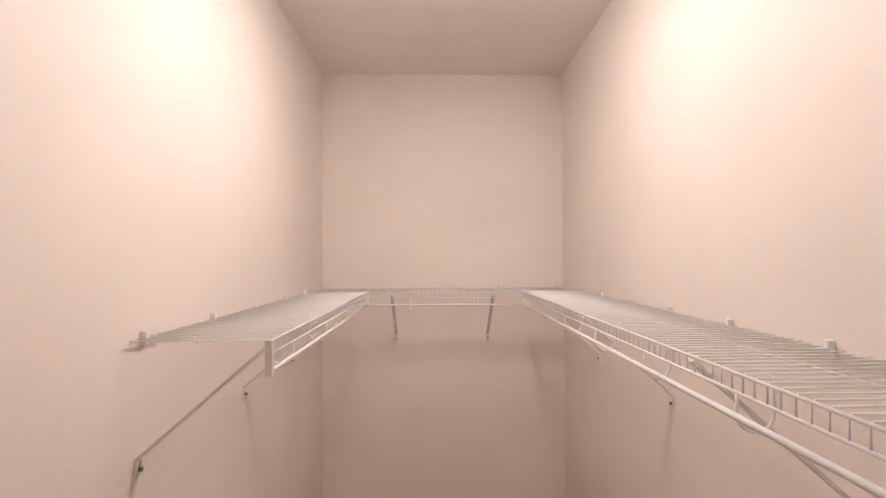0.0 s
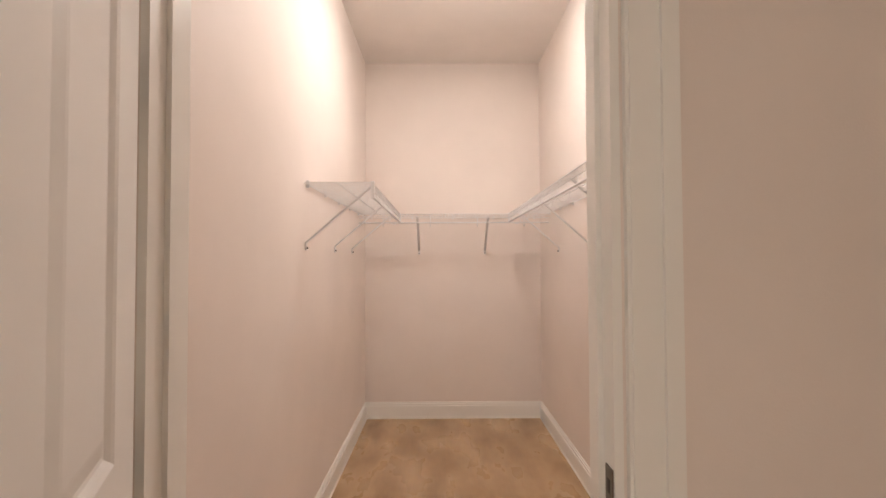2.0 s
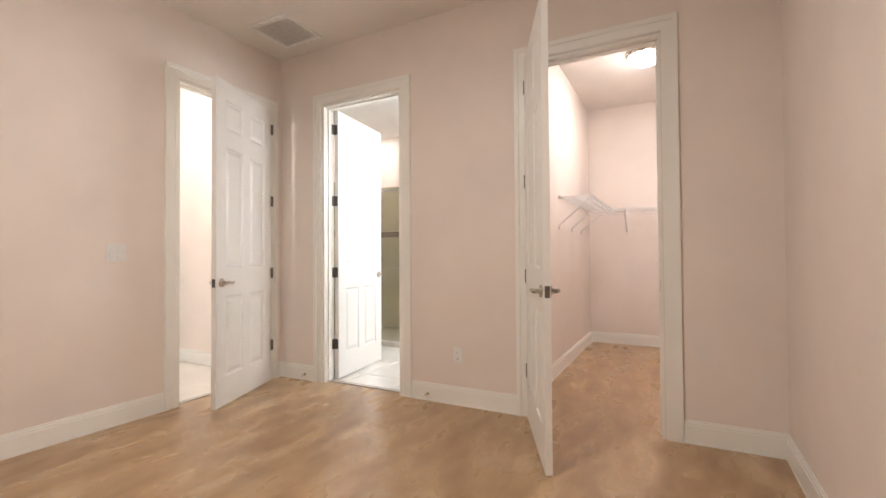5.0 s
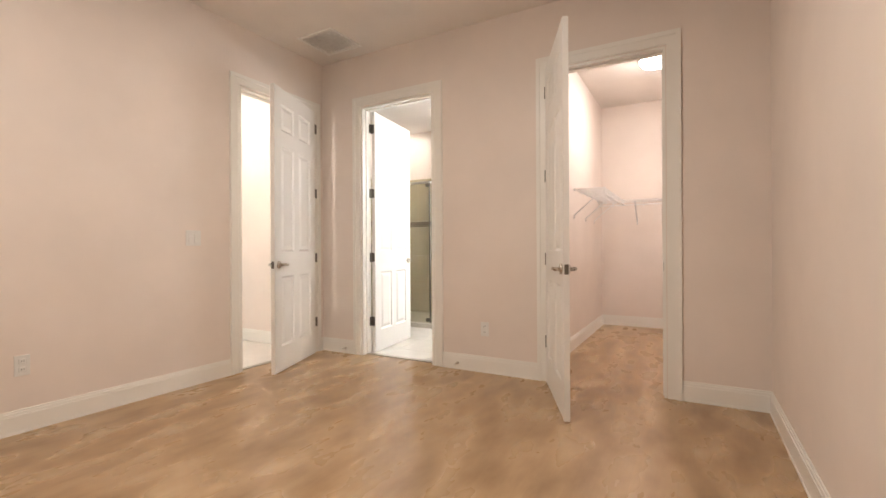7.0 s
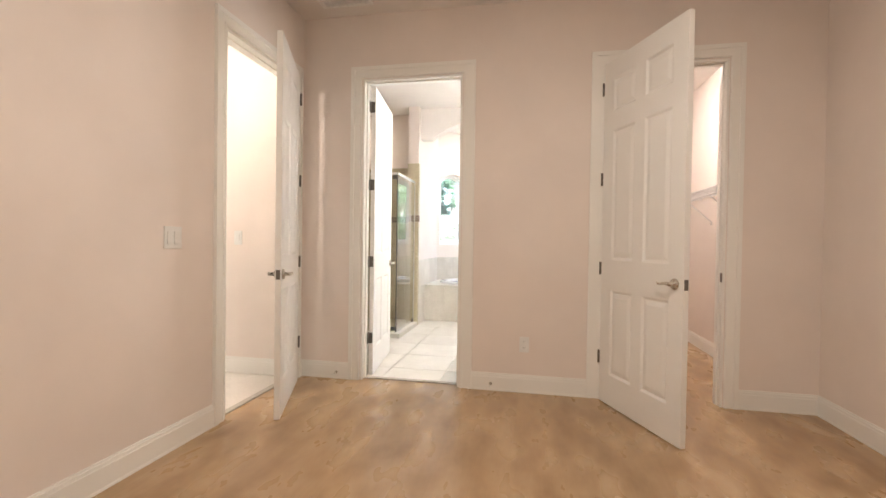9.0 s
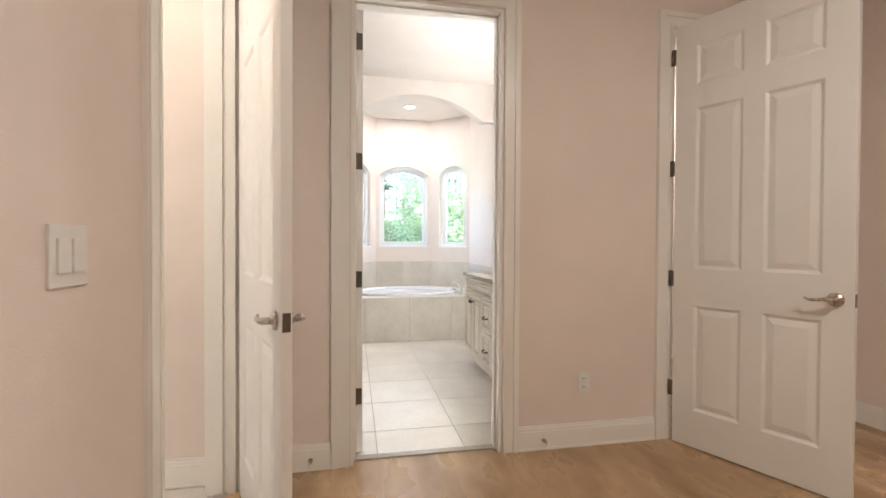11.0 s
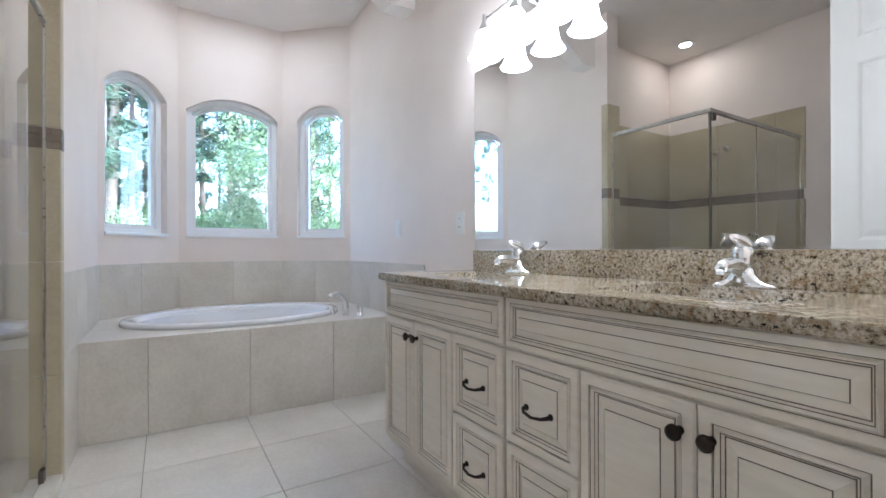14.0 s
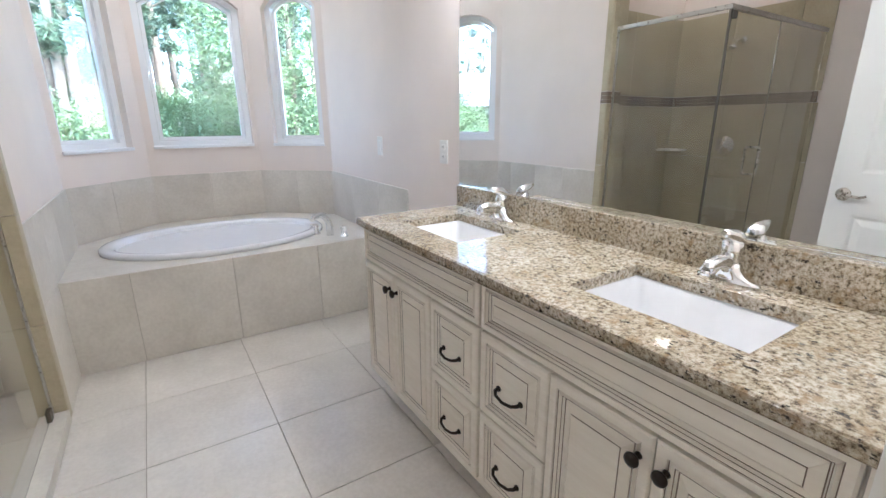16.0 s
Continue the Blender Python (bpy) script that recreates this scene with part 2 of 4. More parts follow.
def lathe(bm, profile, n=28, m=Matrix(), sx=1.0, sy=1.0):
    """Turns (radius, height) pairs about z; sx, sy stretch it to an oval."""
    rings = []
    for r, z in profile:
        rings.append([bm.verts.new(m @ Vector((sx * r * math.cos(2 * math.pi * k / n), sy * r * math.sin(2 * math.pi * k / n), z))) for k in range(n)])
    for a, b in zip(rings, rings[1:]):
        for k in range(n):
            bm.faces.new((a[k], a[(k + 1) % n], b[(k + 1) % n], b[k])).smooth = True
    for ring, rev in ((rings[0], True), (rings[-1], False)):
        if profile[0 if rev else -1][0] > 1e-4:
            bm.faces.new(ring[::-1] if rev else ring)


def rings_rect(bm, w, h, steps, m=Matrix(), dark=()):
    """A panel face: nested rectangles of (inset, height), closed in the middle; the bands listed in dark take slot 1."""
    loops = []
    for ins, ht in steps:
        loops.append([bm.verts.new(m @ Vector(p)) for p in ((ins, ins, ht), (w - ins, ins, ht), (w - ins, h - ins, ht), (ins, h - ins, ht))])
    for i, (a, b) in enumerate(zip(loops, loops[1:])):
        for k in range(4):
            f = bm.faces.new((a[k], a[(k + 1) % 4], b[(k + 1) % 4], b[k]))
            f.material_index = 1 if i in dark else 0
    bm.faces.new(loops[-1])


def mesh(name, bm, *mats):
    bmesh.ops.recalc_face_normals(bm, faces=bm.faces[:])
    me = bpy.data.meshes.new(name)
    bm.to_mesh(me)
    bm.free()
    for k in mats:
        me.materials.append(k)
    return me


def thing(name, bm, mats, label="", category="", group="", kind=""):
    mats = mats if isinstance(mats, (list, tuple)) else [mats]
    return tagged(new(name, mesh(name, bm, *mats)), label, category, group, kind)


def part(name, bm, mats, parent, label=""):
    mats = mats if isinstance(mats, (list, tuple)) else [mats]
    ob = new(name, mesh(name, bm, *mats))
    ob.parent = parent
    return tagged(ob, label)


def empty(name, m, label="", category="", group="", kind=""):
    ob = new(name)
    ob.matrix_world = m
    return tagged(ob, label, category, group, kind)


def boxes(name, rows, mats, label, kind="structure", bevel=0.0):
    bm = bmesh.new()
    for r in rows:
        bx(bm, *r)
    if bevel:
        bmesh.ops.bevel(bm, geom=bm.edges[:], offset=bevel, segments=2, affect="EDGES")
    return thing(name, bm, mats, label, name.split("_")[0], kind=kind)


# ---- plan ----
H = 2.97                        # ceiling
YW0, YW1 = -0.28, -0.16         # wall with the bathroom and closet doors
XL0, XL1 = -2.305, -2.185         # room's west wall
XR = 1.635                      # room's east wall
YS = -5.6                       # room's south wall
BX0, BX1 = -1.662, -0.84         # bathroom doorway
CX0, CX1 = 0.215, 1.038         # closet doorway
LY0, LY1 = -1.260, -0.425         # west doorway
DH = 2.45                       # doorway height
VX = -0.04                      # bathroom's east wall
SX = -3.31                      # bathroom's west wall
CLX0, CLX1, CLY = 0.105, 1.57, 2.70
YH = 2.28                       # front of the tub alcove
WX = -1.81                      # alcove's west wall
YE, YSH = 2.16, 2.53            # end of that wall, north wall of the shower
AL, BL, CR, DR = (WX, 3.44), (-1.335, 3.94), (-0.525, 3.94), (VX, 3.50)

# floors
boxes("floor_room", [(XL0 + 0.06, XR + 0.1, YS - 0.1, YW0 + 0.07, -0.1, 0), (CX0 - 0.02, CX1 + 0.02, YW0 + 0.07, YW1, -0.1, 0), (CLX0 - 0.05, CLX1 + 0.05, YW1, CLY + 0.05, -0.1, 0)], LAMINATE, "warm brown wood laminate floor with blotchy grain")
boxes("floor_bath_bed", [(SX - 0.1, VX + 0.05, YW0 + 0.07, 4.1, -0.1, -0.006)], GROUT, "grey grout bed under bathroom floor tiles")
boxes("floor_hall", [(-7.0, XL0 + 0.06, YS, YW0 + 0.07, -0.1, -0.004), (-7.0, -3.9, YW0 + 0.07, 2.0, -0.1, -0.004)], TILE, "pale cream tiled hall floor")
boxes("threshold_bath", [(BX0, BX1, YW0 + 0.045, YW0 + 0.095, -0.01, 0.008)], STRIP, "grey metal threshold strip at the bathroom doorway", bevel=0.002)
boxes("threshold_hall", [(XL0 + 0.035, XL0 + 0.085, LY0, LY1, -0.01, 0.008)], STRIP, "grey metal threshold strip at the hall doorway", bevel=0.002)

# ceilings
boxes("ceiling", [(-7.1, XR + 0.12, YS - 0.12, 4.2, H, H + 0.12)], CEIL, "flat off-white painted ceiling")

# walls
T = 0.12
boxes("wall_north", [(XL0, BX0, YW0, YW1, -0.1, H), (BX0, BX1, YW0, YW1, DH, H), (BX1, CX0, YW0, YW1, -0.1, H), (CX0, CX1, YW0, YW1, DH, H), (CX1, XR + T, YW0, YW1, -0.1, H)], WALL, "beige painted wall with two doorways")
boxes("wall_west", [(XL0, XL1, YS, LY0, -0.1, H), (XL0, XL1, LY0, LY1, DH, H), (XL0, XL1, LY1, YW0, -0.1, H)], WALL, "beige painted wall with the hall doorway")
boxes("wall_east", [(XR, XR + T, YS, YW0, -0.1, H)], WALL, "plain beige painted wall")
# assumed wall out of view, left windowless to block the sun
boxes("wall_south", [(XL0, XR + T, YS - T, YS, -0.1, H)], WALL, "plain beige painted wall")
boxes("wall_partition", [(VX, CLX0, YW1, CLY + T, -0.1, H), (VX, 0.10, CLY + T, 3.50, -0.1, H)], WALL, "beige painted partition between bathroom and closet")
boxes("wall_closet_back", [(CLX0, CLX1 + T, CLY, CLY + T, -0.1, H)], WALL, "beige painted closet back wall")
boxes("wall_closet_east", [(CLX1, CLX1 + T, YW1, CLY, -0.1, H)], WALL, "beige painted closet side wall")
boxes("wall_bath_west", [(SX - T, SX, YW1, 3.6, -0.1, H)], WALL, "beige painted bathroom far wall")
boxes("wall_bath_south", [(SX - T, XL0, YW0 - 0.05, YW1, -0.1, H)], WALL, "beige painted bathroom end wall")
boxes("wall_alcove_west", [(WX - 0.14, WX, YE, 3.50, -0.1, H), (SX, WX - 0.14, YSH, YSH + 0.12, -0.1, H)], WALL, "beige painted wall between tub and shower")
boxes("wall_hall_north", [(-3.9, SX - T, YW0 - 0.05, YW1, -0.1, H), (-7.1, -7.0, YS, 2.0, -0.1, H), (-7.0, -3.9, 2.0, 2.1, -0.1, H), (-3.9, -3.8, YW1, 2.0, -0.1, H), (-7.0, XL0, YS - 0.1, YS, -0.1, H)], WALL, "pale cream hall walls")


def arch_z(u, w, spring, rise):
    r = (w * w / 4 + rise * rise) / (2 * rise)
    return spring + rise - r + math.sqrt(max(0.0, r * r - (u - w / 2) ** 2))


SILL, SPRING, RISE, WT = 1.107, 2.15, 0.13, 0.16


def bay_wall(name, a, b, u0, u1):
    """A wall from a to b with one arched window opening between u0 and u1 along it. Returns the pose of its inner face."""
    a, b = Vector((*a, 0)), Vector((*b, 0))
    d = (b - a).normalized()
    length = (b - a).length
    out = Vector((-d.y, d.x, 0))
    m = Matrix(((d.x, out.x, 0, a.x), (d.y, out.y, 0, a.y), (0, 0, 1, 0), (0, 0, 0, 1)))
    bm = bmesh.new()
    bx(bm, 0, u0, 0, WT, -0.1, H)
    bx(bm, u1, length, 0, WT, -0.1, H)
    bx(bm, u0, u1, 0, WT, -0.1, SILL)
    n, w = 20, u1 - u0
    for i in range(n):
        p, q = w * i / n, w * (i + 1) / n
        zp, zq = arch_z(p, w, SPRING, RISE), arch_z(q, w, SPRING, RISE)
        vs = [bm.verts.new(c) for c in ((u0 + p, 0, zp), (u0 + q, 0, zq), (u0 + q, WT, zq), (u0 + p, WT, zp), (u0 + p, 0, H), (u0 + q, 0, H), (u0 + q, WT, H), (u0 + p, WT, H))]
        for f in ((3, 2, 1, 0), (0, 1, 5, 4), (2, 3, 7, 6)):
            bm.faces.new([vs[k] for k in f])
    bmesh.ops.remove_doubles(bm, verts=bm.verts[:], dist=1e-5)
    ob = thing(name, bm, WALL, "beige painted bay wall with an arched window opening", "wall", kind="structure")
    ob.matrix_world = m
    return m


def arched_ring(bm, w, spring, rise, z0, width, y0, y1, n=24):
    """A frame of that width inside an arched opening."""
    def loop(ins):
        pts = [(ins, z0 + ins), (w - ins, z0 + ins)]
        for i in range(n + 1):
            u = (w - ins) - (w - 2 * ins) * i / n
            pts.append((u, arch_z(u, w, spring, rise) - ins * 1.05))
        return pts
    o, i_ = loop(0.0), loop(width)
    rows = [[bm.verts.new((u, y, z)) for u, z in pts] for pts, y in ((o, y0), (i_, y0), (i_, y1), (o, y1))]
    k = len(o)
    for a, b in zip(rows, rows[1:] + rows[:1]):
        for j in range(k):
            bm.faces.new((a[j], a[(j + 1) % k], b[(j + 1) % k], b[j]))


def arched_window(name, m, u0, u1):
    w = u1 - u0
    top = empty(name, m @ Matrix.Translation((u0, 0, 0)), "white vinyl arched window overlooking pine woods", "window", kind="structure")
    bm = bmesh.new()
    arched_ring(bm, w, SPRING, RISE, SILL, 0.045, 0.055, 0.12)
    part("window_frame", bm, VINYL, top)
    bm = bmesh.new()
    arched_ring(bm, w - 0.094, SPRING - 0.0, RISE * 0.82, SILL + 0.047, 0.026, 0.078, 0.108)
    for v in bm.verts:
        v.co.x += 0.047
        if v.co.z > SPRING - 0.08:
            v.co.z -= 0.024
    part("sash", bm, VINYL, top)
    bm = bmesh.new()
    pts = [(0.04, SILL + 0.04), (w - 0.04, SILL + 0.04)] + [(w - 0.04 - (w - 0.08) * i / 20, arch_z(w - 0.04 - (w - 0.08) * i / 20, w, SPRING, RISE) - 0.045) for i in range(21)]
    lo = [bm.verts.new((u, 0.090, z)) for u, z in pts]
    hi = [bm.verts.new((u, 0.096, z)) for u, z in pts]
    bm.faces.new(lo)
    bm.faces.new(hi[::-1])
    for j in range(len(pts)):
        bm.faces.new((lo[j], lo[(j + 1) % len(pts)], hi[(j + 1) % len(pts)], hi[j]))
    p = part("pane", bm, PANE, top)
    p.visible_shadow = False
    part("window_sill", box(-0.004, w + 0.004, -0.012, 0.06, SILL - 0.012, SILL + 0.010, 0.004), VINYL, top)


mW = bay_wall("wall_bay_west", AL, BL, 0.05, 0.575)
mM = bay_wall("wall_bay_north", BL, CR, 0.055, 0.775)
mE = bay_wall("wall_bay_east", CR, DR, 0.15, 0.60)
arched_window("window_1", mW, 0.05, 0.575)
arched_window("window_2", mM, 0.055, 0.775)
arched_window("window_3", mE, 0.15, 0.60)

# arched header before the tub
bm = bmesh.new()
x0, x1, n = WX, VX, 40
s0, s1, zs, za = WX + 0.15, VX - 0.17, 2.545, 2.80
bx(bm, x0, s0, YH, YH + 0.14, zs, H)
bx(bm, s1, x1, YH, YH + 0.14, zs, H)
for i in range(n):
    p, q = (s1 - s0) * i / n, (s1 - s0) * (i + 1) / n
    zp, zq = arch_z(p, s1 - s0, zs, za - zs), arch_z(q, s1 - s0, zs, za - zs)
    vs = [bm.verts.new(c) for c in ((s0 + p, YH, zp), (s0 + q, YH, zq), (s0 + q, YH + 0.14, zq), (s0 + p, YH + 0.14, zp), (s0 + p, YH, H), (s0 + q, YH, H), (s0 + q, YH + 0.14, H), (s0 + p, YH + 0.14, H))]
    for f in ((3, 2, 1, 0), (0, 1, 5, 4), (2, 3, 7, 6)):
        bm.faces.new([vs[k] for k in f])
bmesh.ops.remove_doubles(bm, verts=bm.verts[:], dist=1e-5)
thing("arch_header", bm, CEIL, "painted arched header over the tub alcove", "arch", kind="structure")


# ---- casings, baseboards ----
def casing(name, a0, a1, face, out, axis, head=DH, wd=0.092, thick=1.0):
    """A doorway's trim on one face of a wall: along x or y, standing out by its own thickness."""
    bm = bmesh.new()
    for ins, th, w in ((0.006, 0.014, wd), (wd - 0.026, 0.022, 0.030), (0.012, 0.018, 0.014)):
        th *= thick
        lo, hi = (face, face + out * th) if out > 0 else (face + out * th, face)
        for p, q, z0, z1 in ((a0 - ins - w, a0 - ins, 0, head + ins + w), (a1 + ins, a1 + ins + w, 0, head + ins + w), (a0 - ins, a1 + ins, head + ins, head + ins + w)):
            if axis == "x":
                bx(bm, p, q, lo, hi, z0, z1)
            else:
                bx(bm, lo, hi, p, q, z0, z1)
    thing(name, bm, TRIM, "cream painted stepped door casing", "casing", kind="structure")


casing("trim_bath", BX0, BX1, YW0, -1, "x")
casing("trim_bath_inside", BX0, BX1, YW1, 1, "x", thick=0.55)
casing("trim_closet", CX0, CX1, YW0, -1, "x")
casing("trim_hall", LY0, LY1, XL1, 1, "y")
casing("trim_hall_inside", LY0, LY1, XL0, -1, "y")


def jamb(name, a0, a1, w0, w1, axis, stop):
    bm = bmesh.new()
    t = 0.016
    for p, q, z0, z1 in ((a0, a0 + t, 0, DH), (a1 - t, a1, 0, DH), (a0 + t, a1 - t, DH - t, DH)):
        for lo, hi, e in ((w0 - 0.003, w1 + 0.003, 0.0), (*stop, 0.010)):
            pp, qq, zz = (p, q + e, z0) if p == a0 else (p - e, q, z0) if q == a1 else (p, q, z0 - e)
            if axis == "x":
                bx(bm, pp, qq, lo, hi, zz, z1)
            else:
                bx(bm, lo, hi, pp, qq, zz, z1)
    thing(name, bm, TRIM, "cream painted door jamb with stop", "jamb", kind="structure")


jamb("trim_jamb_bath", BX0, BX1, YW0, YW1, "x", (-0.235, -0.20))
jamb("trim_jamb_closet", CX0, CX1, YW0, YW1, "x", (-0.235, -0.20))
jamb("trim_jamb_hall", LY0, LY1, XL0, XL1, "y", (-2.27, -2.235))


def baseboard(name, runs):
    bm = bmesh.new()
    for ax, a0, a1, face, out in runs:
        for z0, z1, th in ((0, 0.105, 0.015), (0.105, 0.122, 0.011), (0.122, 0.134, 0.006), (0, 0.012, 0.019)):
            lo, hi = sorted((face, face + out * th))
            if ax == "x":
                bx(bm, a0, a1, lo, hi, z0, z1)
            else:
                bx(bm, lo, hi, a0, a1, z0, z1)
    thing(name, bm, TRIM, "cream painted moulded baseboard", "baseboard", kind="structure")


CW = 0.099
baseboard("baseboard_room", [("x", XL1, BX0 - CW, YW0, -1), ("x", BX1 + CW, CX0 - CW, YW0, -1), ("x", CX1 + CW, XR, YW0, -1), ("y", YS, YW0, XR, -1), ("y", YS, LY0 - CW, XL1, 1), ("y", LY1 + CW, YW0, XL1, 1), ("x", XL1, XR, YS, 1)])
baseboard("baseboard_closet", [("y", YW1, CLY, CLX0, 1), ("y", YW1, CLY, CLX1, -1), ("x", CLX0, CLX1, CLY, -1)])
baseboard("baseboard_hall", [("x", -3.9, XL0, YW0 - 0.05, -1), ("y", YS, LY0 - CW, XL0, -1)])


# ---- doors ----
ROWS_Z = ((0.21, 0.81), (1.02, 1.93), (2.06, 2.29))
LW, LH, LT = 0.806, 2.425, 0.035


def lever(parent, s, label="satin nickel lever handle"):
    """Lever set on one face of a leaf; s is -1 or 1, the side."""
    bm = bmesh.new()
    y = s * LT / 2
    m = Matrix.Translation((LW - 0.065, y, 0.91)) @ Matrix.Rotation(-s * math.pi / 2, 4, "X")
    lathe(bm, [(0.0, 0), (0.032, 0), (0.033, 0.006), (0.029, 0.012), (0.013, 0.016), (0.012, 0.045), (0.0, 0.046)], 24, m)
    yy = y + s * 0.048
    tube(bm, [(LW - 0.062, y + s * 0.034, 0.91), (LW - 0.067, yy, 0.911), (LW - 0.09, yy + s * 0.004, 0.914), (LW - 0.12, yy, 0.908), (LW - 0.15, yy - s * 0.004, 0.905), (LW - 0.172, yy - s * 0.012, 0.914)], [0.010, 0.011, 0.0095, 0.008, 0.007, 0.005], 12)
    part("door_handle", bm, NICKEL, parent, label)


def six_panel_door(name, label, hinge, free, z0=0.008):
    """A leaf from the hinge line towards the free edge, with its panels, levers and hinges."""
    d = Vector((free[0] - hinge[0], free[1] - hinge[1], 0)).normalized()
    m = Matrix(((d.x, -d.y, 0, hinge[0]), (d.y, d.x, 0, hinge[1]), (0, 0, 1, z0), (0, 0, 0, 1)))
    top = empty(name, m, label, "door", kind="structure")
    h = LT / 2
    cols = ((0.115, 0.355), (0.451, 0.691))
    bm = bmesh.new()
    for u0, u1 in ((0, 0.115), (0.355, 0.451), (0.691, LW)):
        bx(bm, u0, u1, -h, h, 0, LH)
    zs_ = [0] + [z for r in ROWS_Z for z in r] + [LH]
    for u0, u1 in cols:
        for k in range(0, len(zs_), 2):
            bx(bm, u0, u1, -h, h, zs_[k], zs_[k + 1])
    bmesh.ops.remove_doubles(bm, verts=bm.verts[:], dist=1e-5)
    part("leaf", bm, DOOR, top)
    for u0, u1 in cols:
        for zz0, zz1 in ROWS_Z:
            bm = bmesh.new()
            for s in (1, -1):
                q = Matrix(((1, 0, 0, u0), (0, 0, s, s * h), (0, 1, 0, zz0), (0, 0, 0, 1)))
                rings_rect(bm, u1 - u0, zz1 - zz0, [(0, 0), (0.006, -0.003), (0.014, -0.009), (0.020, -0.010), (0.046, -0.003), (0.052, -0.002)], q)
            part("panel", bm, DOOR, top)
    for s in (1, -1):
        lever(top, s)
    part("latch_plate", box(LW - 0.001, LW + 0.0025, -0.0125, 0.0125, 0.88, 0.94, 0.001), STEEL, top, "nickel latch plate")
    return top


def hinge_set(parent, xy, leaf_dir, jamb_dir):
    for z in (0.32, 0.965, 1.61, 2.26):
        bm = bmesh.new()
        tube(bm, [(*xy, z - 0.046), (*xy, z + 0.046)], 0.0065, 10)
        for dx, dy in (leaf_dir, jamb_dir):
            v = Vector((dx, dy, 0)).normalized()
            nrm = Vector((-v.y, v.x, 0)) * 0.0015
            p = Vector((*xy, 0))
            q = [p + nrm, p + v * 0.034 + nrm, p + v * 0.034 - nrm, p - nrm]
            lo = [bm.verts.new((c.x, c.y, z - 0.0445)) for c in q]
            hi = [bm.verts.new((c.x, c.y, z + 0.0445)) for c in q]
            bm.faces.new(lo[::-1])
            bm.faces.new(hi)
            for k in range(4):
                bm.faces.new((lo[k], lo[(k + 1) % 4], hi[(k + 1) % 4], hi[k]))
        ob = part("hinge", bm, STEEL, parent, "dark nickel butt hinge")
        ob.matrix_parent_inverse = parent.matrix_world.inverted()


bpy.context.view_layer.update()
d1 = six_panel_door("door_1", "open white six-panel closet door", (CX0 + 0.004, -0.324), (0.540, -1.061))
d2 = six_panel_door("door_2", "open white six-panel bathroom door", (BX0 + 0.046, -0.152), (-1.722, 0.65))
d3 = six_panel_door("door_3", "open white six-panel hall door", (-2.145, LY1 - 0.025), (-1.868, -1.155))
bpy.context.view_layer.update()
hinge_set(d1, (CX0 - 0.019, -0.312), (0.42, -0.90), (0.1, 1))
hinge_set(d2, (BX0 + 0.026, -0.157), (1, 0.02), (0.0, -1))
hinge_set(d3, (-2.126, LY1 - 0.004), (0.42, -0.9), (-1, -0.1))
d4 = six_panel_door("door_4", "white panelled door in the far room", (-6.95, 0.95), (-6.95, 0.1))


def strike(name, x0, x1, y):
    bm = box(x0, x1, y - 0.016, y + 0.016, 0.882, 0.948, 0.0008)
    ob = thing(name, bm, STEEL, "nickel strike plate on the door jamb", "strike plate")
    xm = (x0 + x1) / 2
    bm = bmesh.new()
    # solid dark block whose colour stands for the shade inside the open slot
    bx(bm, x0 - 0.0006, x1, y - 0.006, y + 0.006, 0.903, 0.927)
    part("slot", bm, RUBBER_SLOT_SHADE, ob)


strike("strike_plate", BX1 - 0.0185, BX1 - 0.0155, -0.183)
strike("strike_plate", CX1 - 0.0185, CX1 - 0.0155, -0.262)

# ---- room fittings ----
def wall_plate(name, m, kind_of, label, cat, w=0.072, h=0.118):
    """A cover plate on a wall: local x along the wall, y out of it, z up."""
    top = empty(name, m, label, cat)
    part("cover_plate", box(-w / 2, w / 2, 0.0, 0.006, -h / 2, h / 2, 0.002), PLATE, top)
    if kind_of == "outlet":
        for z in (-0.024, 0.024):
            r = part("receptacle", box(-0.017, 0.017, 0.004, 0.009, z - 0.015, z + 0.015, 0.004), PLATE, top)
            for x in (-0.006, 0.006):
                # dark blocks, their colour standing for the shade in the open slots
                part("slot", box(x - 0.0012, x + 0.0012, 0.0085, 0.0095, z - 0.004, z + 0.006), RUBBER_SLOT_SHADE, r)
    else:
        n = max(1, round(w / 0.072))
        for i in range(n):
            x = (i - (n - 1) / 2) * 0.046
            part("rocker", box(x - 0.017, x + 0.017, 0.004, 0.011, -0.033, 0.033, 0.002), PLATE, top)
    return top


N_FACE = Matrix.Rotation(math.pi, 4, "Z")
wall_plate("outlet", Matrix.Translation((-0.34, YW0, 0.365)) @ N_FACE, "outlet", "white duplex outlet low on the beige wall", "outlet")
wall_plate("outlet", Matrix.Translation((XL1, -2.69, 0.385)) @ pose(0, 0, 0, 0, 0, -90), "outlet", "white duplex outlet on the wall near the hall door", "outlet")
wall_plate("light_switch", Matrix.Translation((XL1, -1.672, 1.14)) @ pose(0, 0, 0, 0, 0, -90), "switch", "white double rocker switch beside the hall door", "switch", 0.118)
wall_plate("light_switch", Matrix.Translation((VX, 2.53, 1.134)) @ pose(0, 0, 0, 0, 0, 90), "switch", "white single rocker switch beside the tub", "switch")
wall_plate("outlet", Matrix.Translation((VX, 1.76, 1.133)) @ pose(0, 0, 0, 0, 0, 90), "outlet", "white duplex outlet beside the vanity mirror", "outlet")
wall_plate("light_switch", Matrix.Translation((-2.75, YW0 - 0.05, 1.15)) @ N_FACE, "switch", "white rocker switch on the hall wall", "switch")


